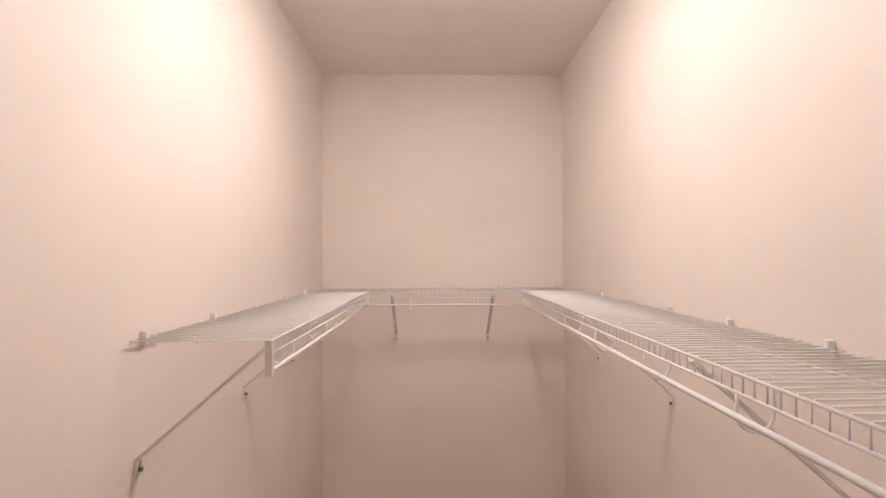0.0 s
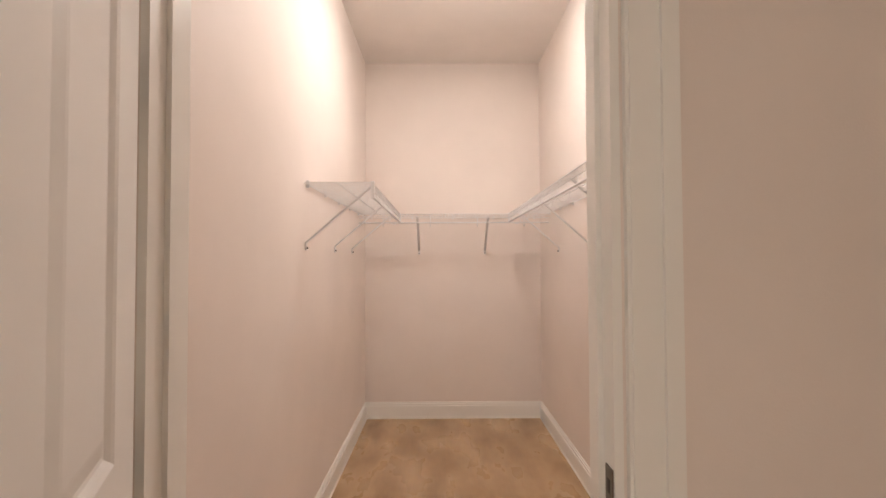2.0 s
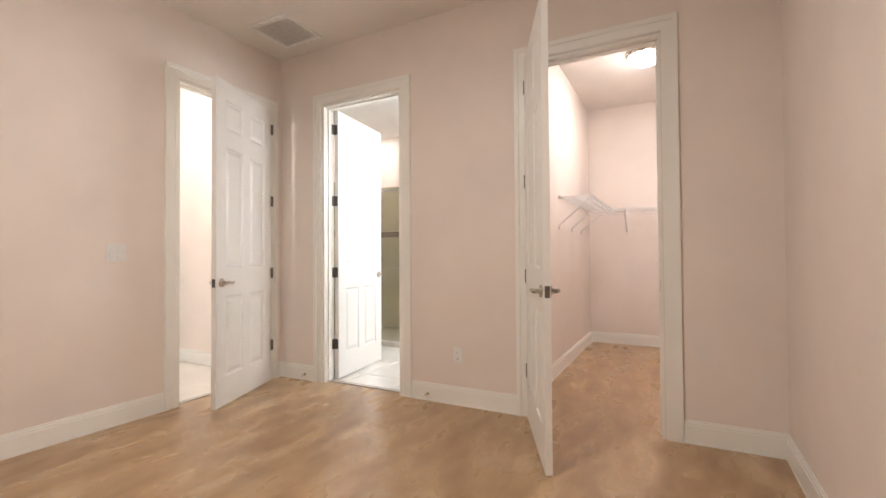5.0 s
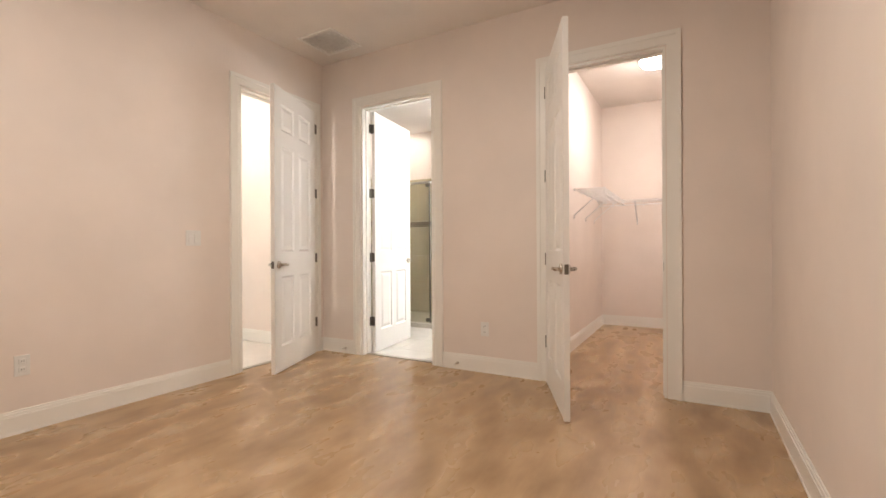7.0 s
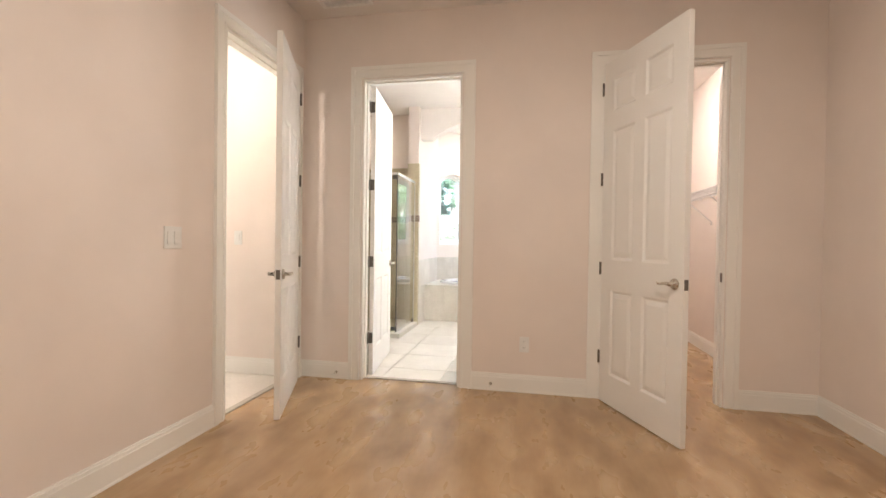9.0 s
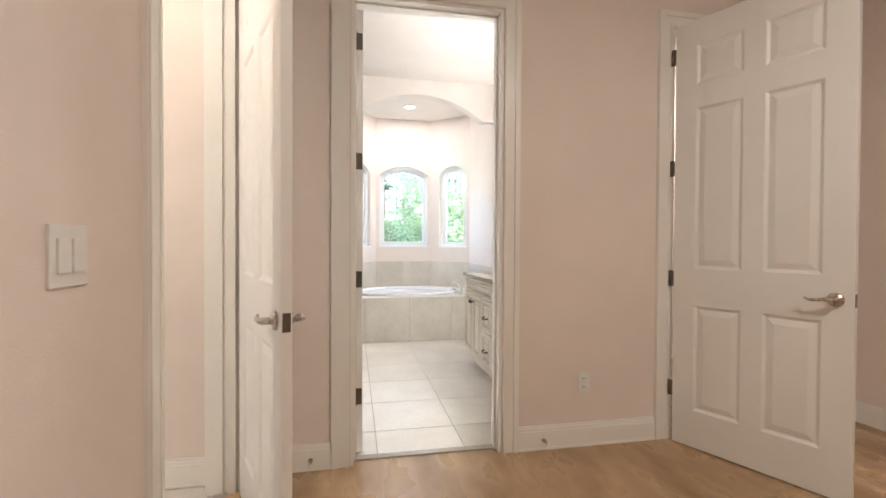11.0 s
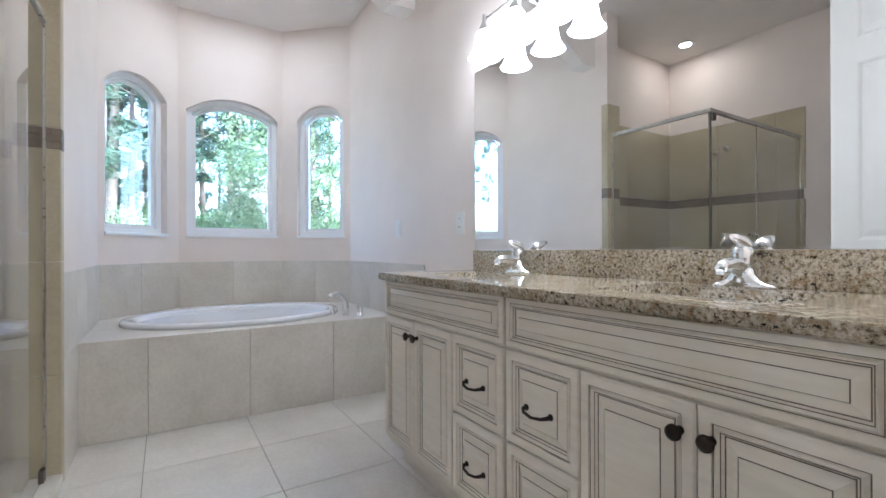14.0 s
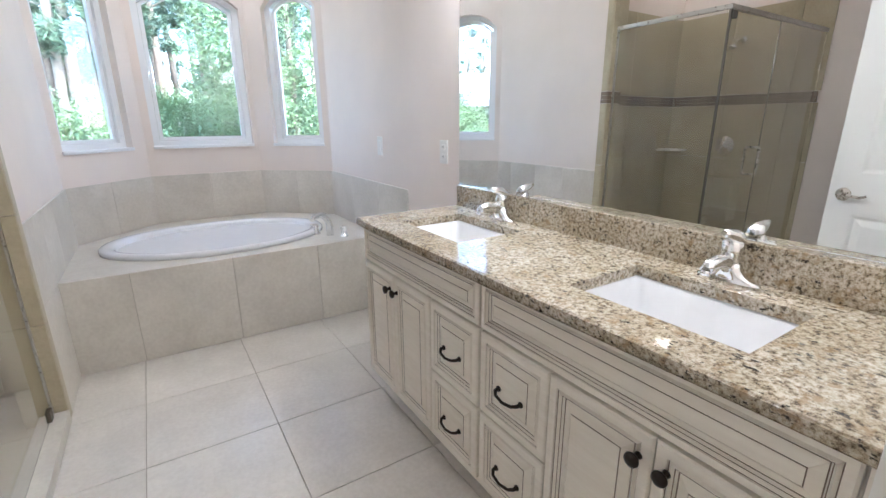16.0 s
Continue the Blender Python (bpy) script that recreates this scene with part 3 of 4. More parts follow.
def door_stop(x, y):
    bm = bmesh.new()
    tube(bm, [(x, y, 0.055), (x, y - 0.012, 0.055)], 0.011, 12)
    tube(bm, [(x, y - 0.012, 0.055), (x, y - 0.065, 0.055)], 0.005, 10)
    ob = thing("door_stop", bm, NICKEL, "small nickel door stop on the baseboard", "door stop", "door stops")
    bm = bmesh.new()
    tube(bm, [(x, y - 0.063, 0.055), (x, y - 0.08, 0.055)], 0.008, 10)
    part("rubber_tip", bm, PLATE, ob)


door_stop(-0.59, YW0 - 0.015)
door_stop(-1.86, YW0 - 0.015)

# ceiling return vent
vent = empty("ceiling_vent", pose(-1.727, -0.645, H), "grey square louvred ceiling return vent", "vent")
bm = bmesh.new()
for a in ((-0.205, 0.205, -0.205, -0.175), (-0.205, 0.205, 0.175, 0.205), (-0.205, -0.175, -0.175, 0.175), (0.175, 0.205, -0.175, 0.175)):
    bx(bm, *a, -0.012, 0)
part("frame", bm, VENTGREY, vent)
part("backing", box(-0.175, 0.175, -0.175, 0.175, -0.002, -0.0005), VENTGREY, vent)
for i in range(20):
    y = -0.168 + i * 0.0175
    bm = box(-0.175, 0.175, -0.0075, 0.0075, -0.001, 0.001)
    bmesh.ops.rotate(bm, verts=bm.verts[:], matrix=Matrix.Rotation(0.3, 3, "X"))
    bmesh.ops.translate(bm, verts=bm.verts[:], vec=(0, y, -0.007))
    part("slat", bm, VENTGREY, vent)


def dome_light(x, y, z, r, label):
    top = empty("ceiling_light", pose(x, y, z), label, "ceiling light")
    bm = bmesh.new()
    lathe(bm, [(0.0, 0), (r, 0), (r * 1.02, -0.012), (r * 0.97, -0.028), (r * 0.9, -0.034), (r * 0.9, -0.02), (0, -0.02)], 40)
    part("base_ring", bm, NICKEL, top, "satin nickel ring")
    bm = bmesh.new()
    lathe(bm, [(r * 0.9, -0.03), (r * 0.88, -0.05), (r * 0.75, -0.078), (r * 0.5, -0.098), (r * 0.2, -0.107), (0.0, -0.108)], 40)
    g = part("shade", bm, OPAL, top, "lit white opal glass bowl")
    g.visible_shadow = False
    bm = bmesh.new()
    lathe(bm, [(0.0, -0.106), (0.008, -0.108), (0.006, -0.118), (0.0, -0.12)], 12)
    part("finial", bm, NICKEL, top)


dome_light(0.875, 1.23, H, 0.165, "flush nickel and opal glass closet ceiling light")
# assumed fixture for the room lamp, out of view
dome_light(-0.2, -2.8, H, 0.165, "flush nickel and opal glass room ceiling light, assumed and out of view")


def downlight(x, y):
    bm = bmesh.new()
    lathe(bm, [(0.055, 0.0), (0.085, 0.0), (0.085, -0.005), (0.058, -0.008), (0.055, 0.0)], 32, Matrix.Translation((x, y, H)))
    ob = thing("downlight", bm, PLATE, "round white recessed ceiling downlight, lit", "downlight", "bathroom downlights")
    bm = bmesh.new()
    lathe(bm, [(0.0, -0.003), (0.056, -0.003), (0.056, -0.0005), (0, -0.0005)], 32, Matrix.Translation((x, y, H)))
    part("lens", bm, SPOT, ob).visible_shadow = False


downlight(-0.92, 3.31)
downlight(-2.96, 2.15)


# ---- closet shelving ----
def wire_shelf(m, length, depth, brackets, label, caps=(True, True), clips=5):
    """A ventilated wire shelf: local x along it from 0, y from the wall out to depth, z = 0 the deck."""
    top = empty("wire_shelf", m, label, "shelf", "closet shelves")
    bm = bmesh.new()
    n = int(length / 0.0254)
    for i in range(n + 1):
        x = 0.006 + (length - 0.012) * i / n
        tube(bm, [(x, 0.004, 0.003), (x, depth - 0.004, 0.003), (x, depth, -0.001), (x, depth, -0.030)], 0.0016, 5, smooth=True)
    part("deck_wires", bm, WIRE, top)["kind"] = "stuff"
    for y, z, r in ((0.010, -0.001, 0.0028), (depth * 0.5, -0.001, 0.0028), (depth, 0.0, 0.003), (depth, -0.030, 0.003)):
        bm = bmesh.new()
        tube(bm, [(0, y, z), (length, y, z)], r, 8)
        part("rail", bm, WIRE, top)
    bm = bmesh.new()
    tube(bm, [(0, depth + 0.004, -0.066), (length, depth + 0.004, -0.066)], 0.0055, 10)
    part("hang_rod", bm, WIRE, top)
    k = max(3, int(length / 0.30))
    for i in range(k):
        x = length * (i + 0.5) / k
        bm = bmesh.new()
        pts = [(x, depth, -0.03)] + [(x + 0.0, depth - 0.028 + 0.03 * math.cos(a), -0.062 - 0.03 * math.sin(a)) for a in (math.pi * j / 9 for j in range(10))] + [(x, depth - 0.058, -0.02), (x, depth - 0.05, -0.002)]
        tube(bm, pts, 0.0026, 6)
        part("rod_hook", bm, WIRE, top)
    for x in brackets:
        bm = bmesh.new()
        for off, w in ((0, 0.009),):
            for a, b in (((0.004, -0.306), (0.004, -0.272)), ((0.004, -0.272), (depth - 0.01, -0.012))):
                p, q = Vector((0, *a)), Vector((0, *b))
                dd = (q - p).normalized()
                nn = Vector((0, -dd.z, dd.y)) * 0.0035
                c = [p + nn, q + nn, q - nn, p - nn]
                lo = [bm.verts.new((x - w, v.y, v.z)) for v in c]
                hi = [bm.verts.new((x + w, v.y, v.z)) for v in c]
                bm.faces.new(lo)
                bm.faces.new(hi[::-1])
                for j in range(4):
                    bm.faces.new((lo[j], lo[(j + 1) % 4], hi[(j + 1) % 4], hi[j]))
        br = part("bracket", bm, WIRE, top, "white diagonal support bracket")
        bm = bmesh.new()
        tube(bm, [(x, 0.005, -0.296), (x, 0.013, -0.296)], 0.005, 8)
        part("screw", bm, STEEL, br)
    for i in range(clips):
        x = 0.05 + (length - 0.1) * i / max(1, clips - 1)
        part("wall_clip", box(x - 0.006, x + 0.006, 0.0, 0.016, -0.014, 0.020, 0.003), WIRE, top)
    for on, x in zip(caps, (0, length)):
        if on:
            part("end_cap", box(x - 0.006, x + 0.006, depth - 0.006, depth + 0.011, -0.076, 0.006, 0.002), WIRE, top)


ZS = 1.662
wire_shelf(Matrix(((0, 1, 0, CLX0), (1, 0, 0, 0.99), (0, 0, 1, ZS), (0, 0, 0, 1))), 1.40, 0.315, (0.04, 0.61, 1.13), "white wire closet shelf with hanging rod and three brackets")
wire_shelf(Matrix(((0, -1, 0, CLX1), (1, 0, 0, -0.10), (0, 0, 1, ZS + 0.003), (0, 0, 0, 1))), 2.49, 0.305, (0.36, 0.924, 1.543, 2.2), "long white wire closet shelf with hanging rod and brackets", clips=9)
wire_shelf(Matrix(((1, 0, 0, CLX0 + 0.003), (0, -1, 0, CLY), (0, 0, 1, ZS), (0, 0, 0, 1))), CLX1 - CLX0 - 0.006, 0.305, (0.447, 0.995), "white wire shelf across the closet back wall", (False, False))

# ---- vanity ----
def panel_front(name, parent, y0, y1, z0, z1, x=-0.578, deep=0.019, narrow=False, label=""):
    """A cream glazed raised-panel front; y0 > y1, facing the room."""
    w, h = y0 - y1, z1 - z0
    m = Matrix(((0, 0, -1, x), (-1, 0, 0, y0), (0, 1, 0, z0), (0, 0, 0, 1)))
    bm = bmesh.new()
    a = 0.018 if narrow else 0.026
    steps = [(0, -deep), (0, -0.004), (0.004, 0), (a, 0), (a + 0.001, -0.004), (a + 0.0030, -0.0045), (a + 0.0085, 0.0015), (a + 0.0120, -0.0025), (a + 0.0135, -0.0050), (a + 0.0155, -0.0055), (a + 0.0190, -0.0110), (a + 0.0215, -0.0115), (a + 0.044, -0.0020), (a + 0.0448, -0.0034), (a + 0.0465, -0.0016)]
    if narrow:
        steps = [(i if i <= a else a + (i - a) * 0.85, t) for i, t in steps]
    rings_rect(bm, w, h, steps, m, (4, 8, 10, 13))
    return part(name, bm, [CREAM, GLAZE], parent, label)


def pull(parent, y, z, x=-0.579):
    bm = bmesh.new()
    s = 0.046
    tube(bm, [(x, y + s, z), (x - 0.014, y + s * 0.98, z - 0.001), (x - 0.024, y + s * 0.7, z - 0.005), (x - 0.028, y, z - 0.009), (x - 0.024, y - s * 0.7, z - 0.005), (x - 0.014, y - s * 0.98, z - 0.001), (x, y - s, z)], [0.0065, 0.0055, 0.0045, 0.0042, 0.0045, 0.0055, 0.0065], 8)
    for e in (s, -s):
        lathe(bm, [(0.0, 0), (0.009, 0), (0.009, 0.003), (0.005, 0.006), (0, 0.006)], 12, Matrix.Translation((x, y + e, z)) @ Matrix.Rotation(-math.pi / 2, 4, "Y"))
    part("pull", bm, BRONZE, parent, "dark bronze arched pull")


def knob(parent, y, z, x=-0.579):
    bm = bmesh.new()
    lathe(bm, [(0.0, 0), (0.009, 0), (0.0065, 0.005), (0.006, 0.013), (0.013, 0.017), (0.0165, 0.022), (0.0155, 0.027), (0.009, 0.030), (0, 0.031)], 20, Matrix.Translation((x, y, z)) @ Matrix.Rotation(-math.pi / 2, 4, "Y"))
    part("knob", bm, BRONZE, parent, "dark bronze round knob")


def vanity_cabinet(ya, yb, doors_first, label):
    top = empty("vanity_cabinet", Matrix(), label, "cabinet", "vanity cabinets")
    bm = bmesh.new()
    bx(bm, -0.560, VX - 0.003, yb + 0.001, ya - 0.001, 0.125, 0.150)
    bx(bm, -0.560, -0.545, yb + 0.001, ya - 0.001, 0.150, 0.845)
    bx(bm, -0.545, VX - 0.003, yb + 0.001, yb + 0.018, 0.150, 0.845)
    bx(bm, -0.545, VX - 0.003, ya - 0.018, ya - 0.001, 0.150, 0.845)
    bx(bm, -0.48, -0.465, yb + 0.001, ya - 0.001, 0.0, 0.125)
    part("body", bm, CREAM, top)
    panel_front("false_front", top, ya - 0.006, yb + 0.004, 0.700, 0.848, narrow=True)
    split = ya - (ya - yb) * (0.665 if doors_first else 0.335)
    if doors_first:
        da, db, ra, rb = ya - 0.006, split, split, yb + 0.004
    else:
        da, db, ra, rb = split, yb + 0.006, ya - 0.004, split
    mid = (da + db) / 2
    for p, q, ky in ((da, mid + 0.0015, mid + 0.030), (mid - 0.0015, db + 0.004, mid - 0.030)):
        d = panel_front("cabinet_door", top, p, q, 0.150, 0.690)
        knob(d, ky, 0.632)
    for z0, z1 in ((0.424, 0.690), (0.150, 0.417)):
        d = panel_front("drawer", top, ra - 0.003, rb + 0.003, z0, z1)
        pull(d, (ra + rb) / 2, (z0 + z1) / 2 - 0.01)


vanity_cabinet(1.592, 0.743, True, "cream glazed vanity cabinet with doors and drawers at the tub end")
vanity_cabinet(0.742, -0.108, False, "cream glazed vanity cabinet with drawers and doors near the doorway")
thing("filler_strip", box(-0.572, VX - 0.003, YW1 + 0.002, -0.1095, 0.125, 0.845), CREAM, "cream filler strip between vanity and wall", "filler")

# granite top with two sink cut-outs
CT0, CT1 = 0.850, 0.881
SINKS = ((1.43, 1.01), (0.517, 0.092))
SXF, SXB = -0.470, -0.178
bm = bmesh.new()
ys = [1.612, SINKS[0][0], SINKS[0][1], SINKS[1][0], SINKS[1][1], YW1 + 0.002]
for i in range(5):
    a, b = ys[i + 1], ys[i]
    if i in (1, 3):
        bx(bm, -0.598, SXF, a, b, CT0, CT1)
        bx(bm, SXB, VX - 0.002, a, b, CT0, CT1)
    else:
        bx(bm, -0.598, VX - 0.002, a, b, CT0, CT1)
bmesh.ops.remove_doubles(bm, verts=bm.verts[:], dist=1e-5)
inner = [f for f in bm.faces if f.calc_area() > 1e-4 and len([g for g in bm.faces if g is not f and set(g.verts) == set(f.verts)])]
bmesh.ops.delete(bm, geom=inner, context="FACES_ONLY")
edge = [e for e in bm.edges if all(v.co.x < -0.597 for v in e.verts) and abs(e.verts[0].co.z - e.verts[1].co.z) < 1e-6]
bmesh.ops.bevel(bm, geom=edge, offset=0.004, segments=2, affect="EDGES")
top = thing("countertop", bm, GRANITE, "polished speckled brown and cream granite vanity top", "countertop")
part("backsplash", box(VX - 0.024, VX - 0.002, YW1 + 0.002, 1.612, CT1, 0.982, 0.002), GRANITE, top)


def sink(ya, yb):
    bm = bmesh.new()
    loops = []
    e = 0.006
    for ins, z in ((-0.02, CT0 - 0.001), (-e, CT0 - 0.001), (0.004, CT0 - 0.006), (0.022, CT0 - 0.10), (0.05, CT0 - 0.135), (0.10, CT0 - 0.142)):
        x0, x1, y0, y1 = SXF + ins, SXB - ins, yb + ins, ya - ins
        r = max(0.012, min(0.05, 0.03 + ins * 0.3))
        pts = []
        for cx, cy, a0 in ((x1 - r, y1 - r, 0), (x0 + r, y1 - r, 90), (x0 + r, y0 + r, 180), (x1 - r, y0 + r, 270)):
            for k in range(6):
                a = radians(a0 + 18 * k)
                pts.append((cx + r * math.cos(a), cy + r * math.sin(a), z))
        loops.append([bm.verts.new(p) for p in pts])
    for a, b in zip(loops, loops[1:]):
        for k in range(len(a)):
            bm.faces.new((a[k], a[(k + 1) % len(a)], b[(k + 1) % len(a)], b[k])).smooth = True
    bm.faces.new(loops[-1])
    ob = thing("sink", bm, PORCELAIN, "white rectangular undermount porcelain sink in granite", "sink", "vanity sinks")
    bm = bmesh.new()
    lathe(bm, [(0.0, 0.001), (0.022, 0.001), (0.022, 0.004), (0.015, 0.005), (0, 0.003)], 20, Matrix.Translation(((SXF + SXB) / 2, (ya + yb) / 2, CT0 - 0.142)))
    part("drain", bm, CHROME, ob)


for a, b in SINKS:
    sink(a, b)


def basin_faucet(y):
    """Single-lever faucet: a saddle base that climbs into a stout body, a short spout and a loop lever."""
    top = empty("basin_faucet", pose(-0.108, y, CT1), "chrome single-lever basin faucet on granite", "faucet", "basin faucets")
    bm = bmesh.new()
    rings = []
    for rx, ry, z in ((0.024, 0.078, 0.0), (0.025, 0.080, 0.004), (0.023, 0.076, 0.009), (0.023, 0.060, 0.014), (0.024, 0.043, 0.022), (0.0245, 0.032, 0.036), (0.0240, 0.027, 0.052)):
        rings.append([bm.verts.new((rx * math.cos(a), ry * math.sin(a), z)) for a in (2 * math.pi * k / 28 for k in range(28))])
    for a, b in zip(rings, rings[1:]):
        for k in range(28):
            bm.faces.new((a[k], a[(k + 1) % 28], b[(k + 1) % 28], b[k])).smooth = True
    bm.faces.new(rings[0][::-1])
    bm.faces.new(rings[-1])
    part("base_plate", bm, CHROME, top)
    bm = bmesh.new()
    lathe(bm, [(0.0, 0.045), (0.0255, 0.045), (0.0245, 0.065), (0.026, 0.078), (0.0265, 0.092), (0.022, 0.106), (0.012, 0.113), (0, 0.114)], 28)
    part("body", bm, CHROME, top)
    bm = bmesh.new()
    tube(bm, [(0.0, 0, 0.040), (-0.035, 0, 0.058), (-0.07, 0, 0.064), (-0.102, 0, 0.060), (-0.116, 0, 0.050)], [0.022, 0.020, 0.018, 0.016, 0.014], 16)
    sp = part("spout", bm, CHROME, top)
    bm = bmesh.new()
    tube(bm, [(-0.114, 0, 0.050), (-0.116, 0, 0.038)], 0.0115, 14)
    part("aerator", bm, CHROME, sp)
    bm = bmesh.new()
    tube(bm, [(0.022, 0, 0.098), (0.010, 0, 0.114), (-0.012, 0, 0.124), (-0.036, 0, 0.131), (-0.056, 0, 0.136)], [0.016, 0.021, 0.018, 0.013, 0.007], 14)
    part("lever", bm, CHROME, top)


basin_faucet(1.215)
basin_faucet(0.307)

# mirror
mirror = thing("wall_mirror", box(VX - 0.008, VX - 0.002, YW1 + 0.004, 1.613, 0.9835, 1.91, 0.001), MIRROR, "large frameless wall mirror over the vanity", "mirror")
part("bottom_channel", box(VX - 0.0115, VX - 0.0085, YW1 + 0.004, 1.613, 0.983, 0.990), CHROME, mirror, "thin chrome mirror channel")


def vanity_light(yc):
    top = empty("vanity_light", pose(VX, yc, 2.085), "three-lamp chrome vanity light with frosted bell shades", "wall lamp", "vanity lights")
    part("back_plate", box(-0.022, -0.001, -0.06, 0.06, -0.055, 0.055, 0.008), CHROME, top)
    bm = bmesh.new()
    tube(bm, [(-0.02, 0, 0), (-0.09, 0, 0.0)], 0.008, 10)
    part("arm", bm, CHROME, top)
    bm = bmesh.new()
    tube(bm, [(-0.09, -0.25, 0), (-0.09, 0.25, 0)], 0.0065, 10)
    part("bar", bm, CHROME, top)
    for dy in (-0.22, 0, 0.22):
        bm = bmesh.new()
        lathe(bm, [(0.0, 0.012), (0.009, 0.010), (0.011, -0.01), (0.012, -0.03), (0.026, -0.05), (0.030, -0.075), (0.0, -0.075)], 20, pose(-0.105, dy, 0))
        h = part("lamp_holder", bm, CHROME, top)
        bm = bmesh.new()
        lathe(bm, [(0.030, -0.068), (0.042, -0.085), (0.047, -0.12), (0.052, -0.15), (0.066, -0.18), (0.078, -0.196), (0.074, -0.197), (0.048, -0.15), (0.036, -0.085)], 32, pose(-0.105, dy, 0))
        s = part("shade", bm, OPALV, top, "lit frosted white glass bell shade")
        s.visible_shadow = False


vanity_light(1.18)
vanity_light(0.31)

# ---- tub ----
TUB_C, TUB_A, TUB_B, DECK = (-0.985, 3.135), 0.69, 0.46, 0.52
OUT = [(WX, 2.578), (VX, 2.578), DR, CR, BL, AL]


def outline_hit(cx, cy, ang):
    d = Vector((math.cos(ang), math.sin(ang)))
    best = 9.0
    for (ax, ay), (bx_, by_) in zip(OUT, OUT[1:] + OUT[:1]):
        ex, ey = bx_ - ax, by_ - ay
        den = d.x * ey - d.y * ex
        if abs(den) < 1e-9:
            continue
        t = ((ax - cx) * ey - (ay - cy) * ex) / den
        s = ((ax - cx) * d.y - (ay - cy) * d.x) / den
        if t > 0 and -1e-6 <= s <= 1 + 1e-6:
            best = min(best, t)
    return (cx + best * d.x, cy + best * d.y)


deck = empty("tub_deck", Matrix(), "tiled tub deck in cream stone tiles", "tub deck")
angs = sorted([2 * math.pi * k / 72 for k in range(72)] + [math.atan2(y - TUB_C[1], x - TUB_C[0]) % (2 * math.pi) for x, y in OUT])
bm = bmesh.new()
ri = [bm.verts.new((TUB_C[0] + 0.97 * TUB_A * math.cos(a), TUB_C[1] + 0.97 * TUB_B * math.sin(a), DECK)) for a in angs]
ro = [bm.verts.new((*outline_hit(*TUB_C, a), DECK)) for a in angs]
for k in range(len(angs)):
    j = (k + 1) % len(angs)
    bm.faces.new((ri[k], ri[j], ro[j], ro[k]))
part("deck_top", bm, WTILE, deck)
part("front_core", box(WX + 0.001, VX - 0.001, 2.586, 2.62, -0.004, DECK - 0.003), GROUT, deck)
xs = [WX, -1.508, -1.002, -0.496, VX]
for a, b in zip(xs, xs[1:]):
    part("tile", box(a + 0.0015, b - 0.0015, 2.575, 2.587, 0.002, DECK + 0.001, 0.0015), WTILE, deck)

bm = bmesh.new()
lathe(bm, [(1.0, 0.0), (1.0, 0.022), (0.985, 0.033), (0.955, 0.036), (0.90, 0.030), (0.875, 0.015), (0.84, -0.06), (0.79, -0.25), (0.70, -0.36), (0.55, -0.39), (0.0, -0.395)], 72, Matrix.Translation((*TUB_C, DECK)), TUB_A, TUB_B)
bmesh.ops.remove_doubles(bm, verts=bm.verts[:], dist=1e-5)
tub = thing("bathtub", bm, PORCELAIN, "white oval drop-in bathtub in a tiled deck", "bathtub")
bm = bmesh.new()
lathe(bm, [(0.0, 0.0), (0.035, 0.0), (0.033, 0.01), (0, 0.012)], 20, Matrix.Translation((TUB_C[0] + 0.5, TUB_C[1], DECK - 0.2)) @ Matrix.Rotation(-1.2, 4, "Y"))
part("overflow", bm, CHROME, tub)

tf = empty("tub_faucet", pose(-0.335, 2.79, DECK + 0.001, 0, 0, 38) @ Matrix.Scale(1.15, 4), "chrome arched tub filler with two lever handles", "faucet")
bm = bmesh.new()
tube(bm, [(0, 0, 0), (0.0, 0, 0.05), (-0.012, 0, 0.09), (-0.05, 0, 0.128), (-0.10, 0, 0.142), (-0.15, 0, 0.138), (-0.178, 0, 0.128)], [0.023, 0.021, 0.020, 0.019, 0.017, 0.015, 0.013], 16)
part("spout", bm, CHROME, tf)
for dy in (-0.10, 0.10):
    bm = bmesh.new()
    lathe(bm, [(0.0, 0), (0.026, 0), (0.025, 0.006), (0.018, 0.012), (0.017, 0.04), (0.019, 0.05), (0.012, 0.06), (0, 0.062)], 20, pose(0.0, dy, 0))
    hd = part("valve", bm, CHROME, tf)
    bm = bmesh.new()
    tube(bm, [(0, dy, 0.054), (-0.02, dy * 1.02, 0.062), (-0.05, dy * 1.1, 0.066)], [0.007, 0.006, 0.0045], 8)
    part("lever", bm, CHROME, hd)


# ---- pieces: wall tiles of the tub surround ----
def wall_tiles(name, parent, a, b, rows, pitch, material, first=0.0, th=0.010, inward=1):
    """Tiles along a wall from a to b; each a bevelled slab standing out to the left of the way."""
    a, b = Vector((*a, 0)), Vector((*b, 0))
    d = (b - a).normalized()
    length = (b - a).length
    o = Vector((-d.y, d.x, 0)) * inward
    m = Matrix(((d.x, o.x, 0, a.x), (d.y, o.y, 0, a.y), (0, 0, 1, 0), (0, 0, 0, 1)))
    cuts = [0.0]
    u = first if first > 0.02 else pitch
    while u < length - 0.03:
        cuts.append(u)
        u += pitch
    cuts.append(length)
    cache = {}
    for z0, z1 in rows:
        for u0, u1 in zip(cuts, cuts[1:]):
            key = (round(u1 - u0, 3), round(z1 - z0, 3))
            if key not in cache:
                cache[key] = mesh(name, box(0.0012, key[0] - 0.0012, 0.001, th, 0.0012, key[1] - 0.0012, 0.0012), material)
            ob = new(name, cache[key])
            ob.parent = parent
            ob.matrix_basis = m @ Matrix.Translation((u0, 0, z0))


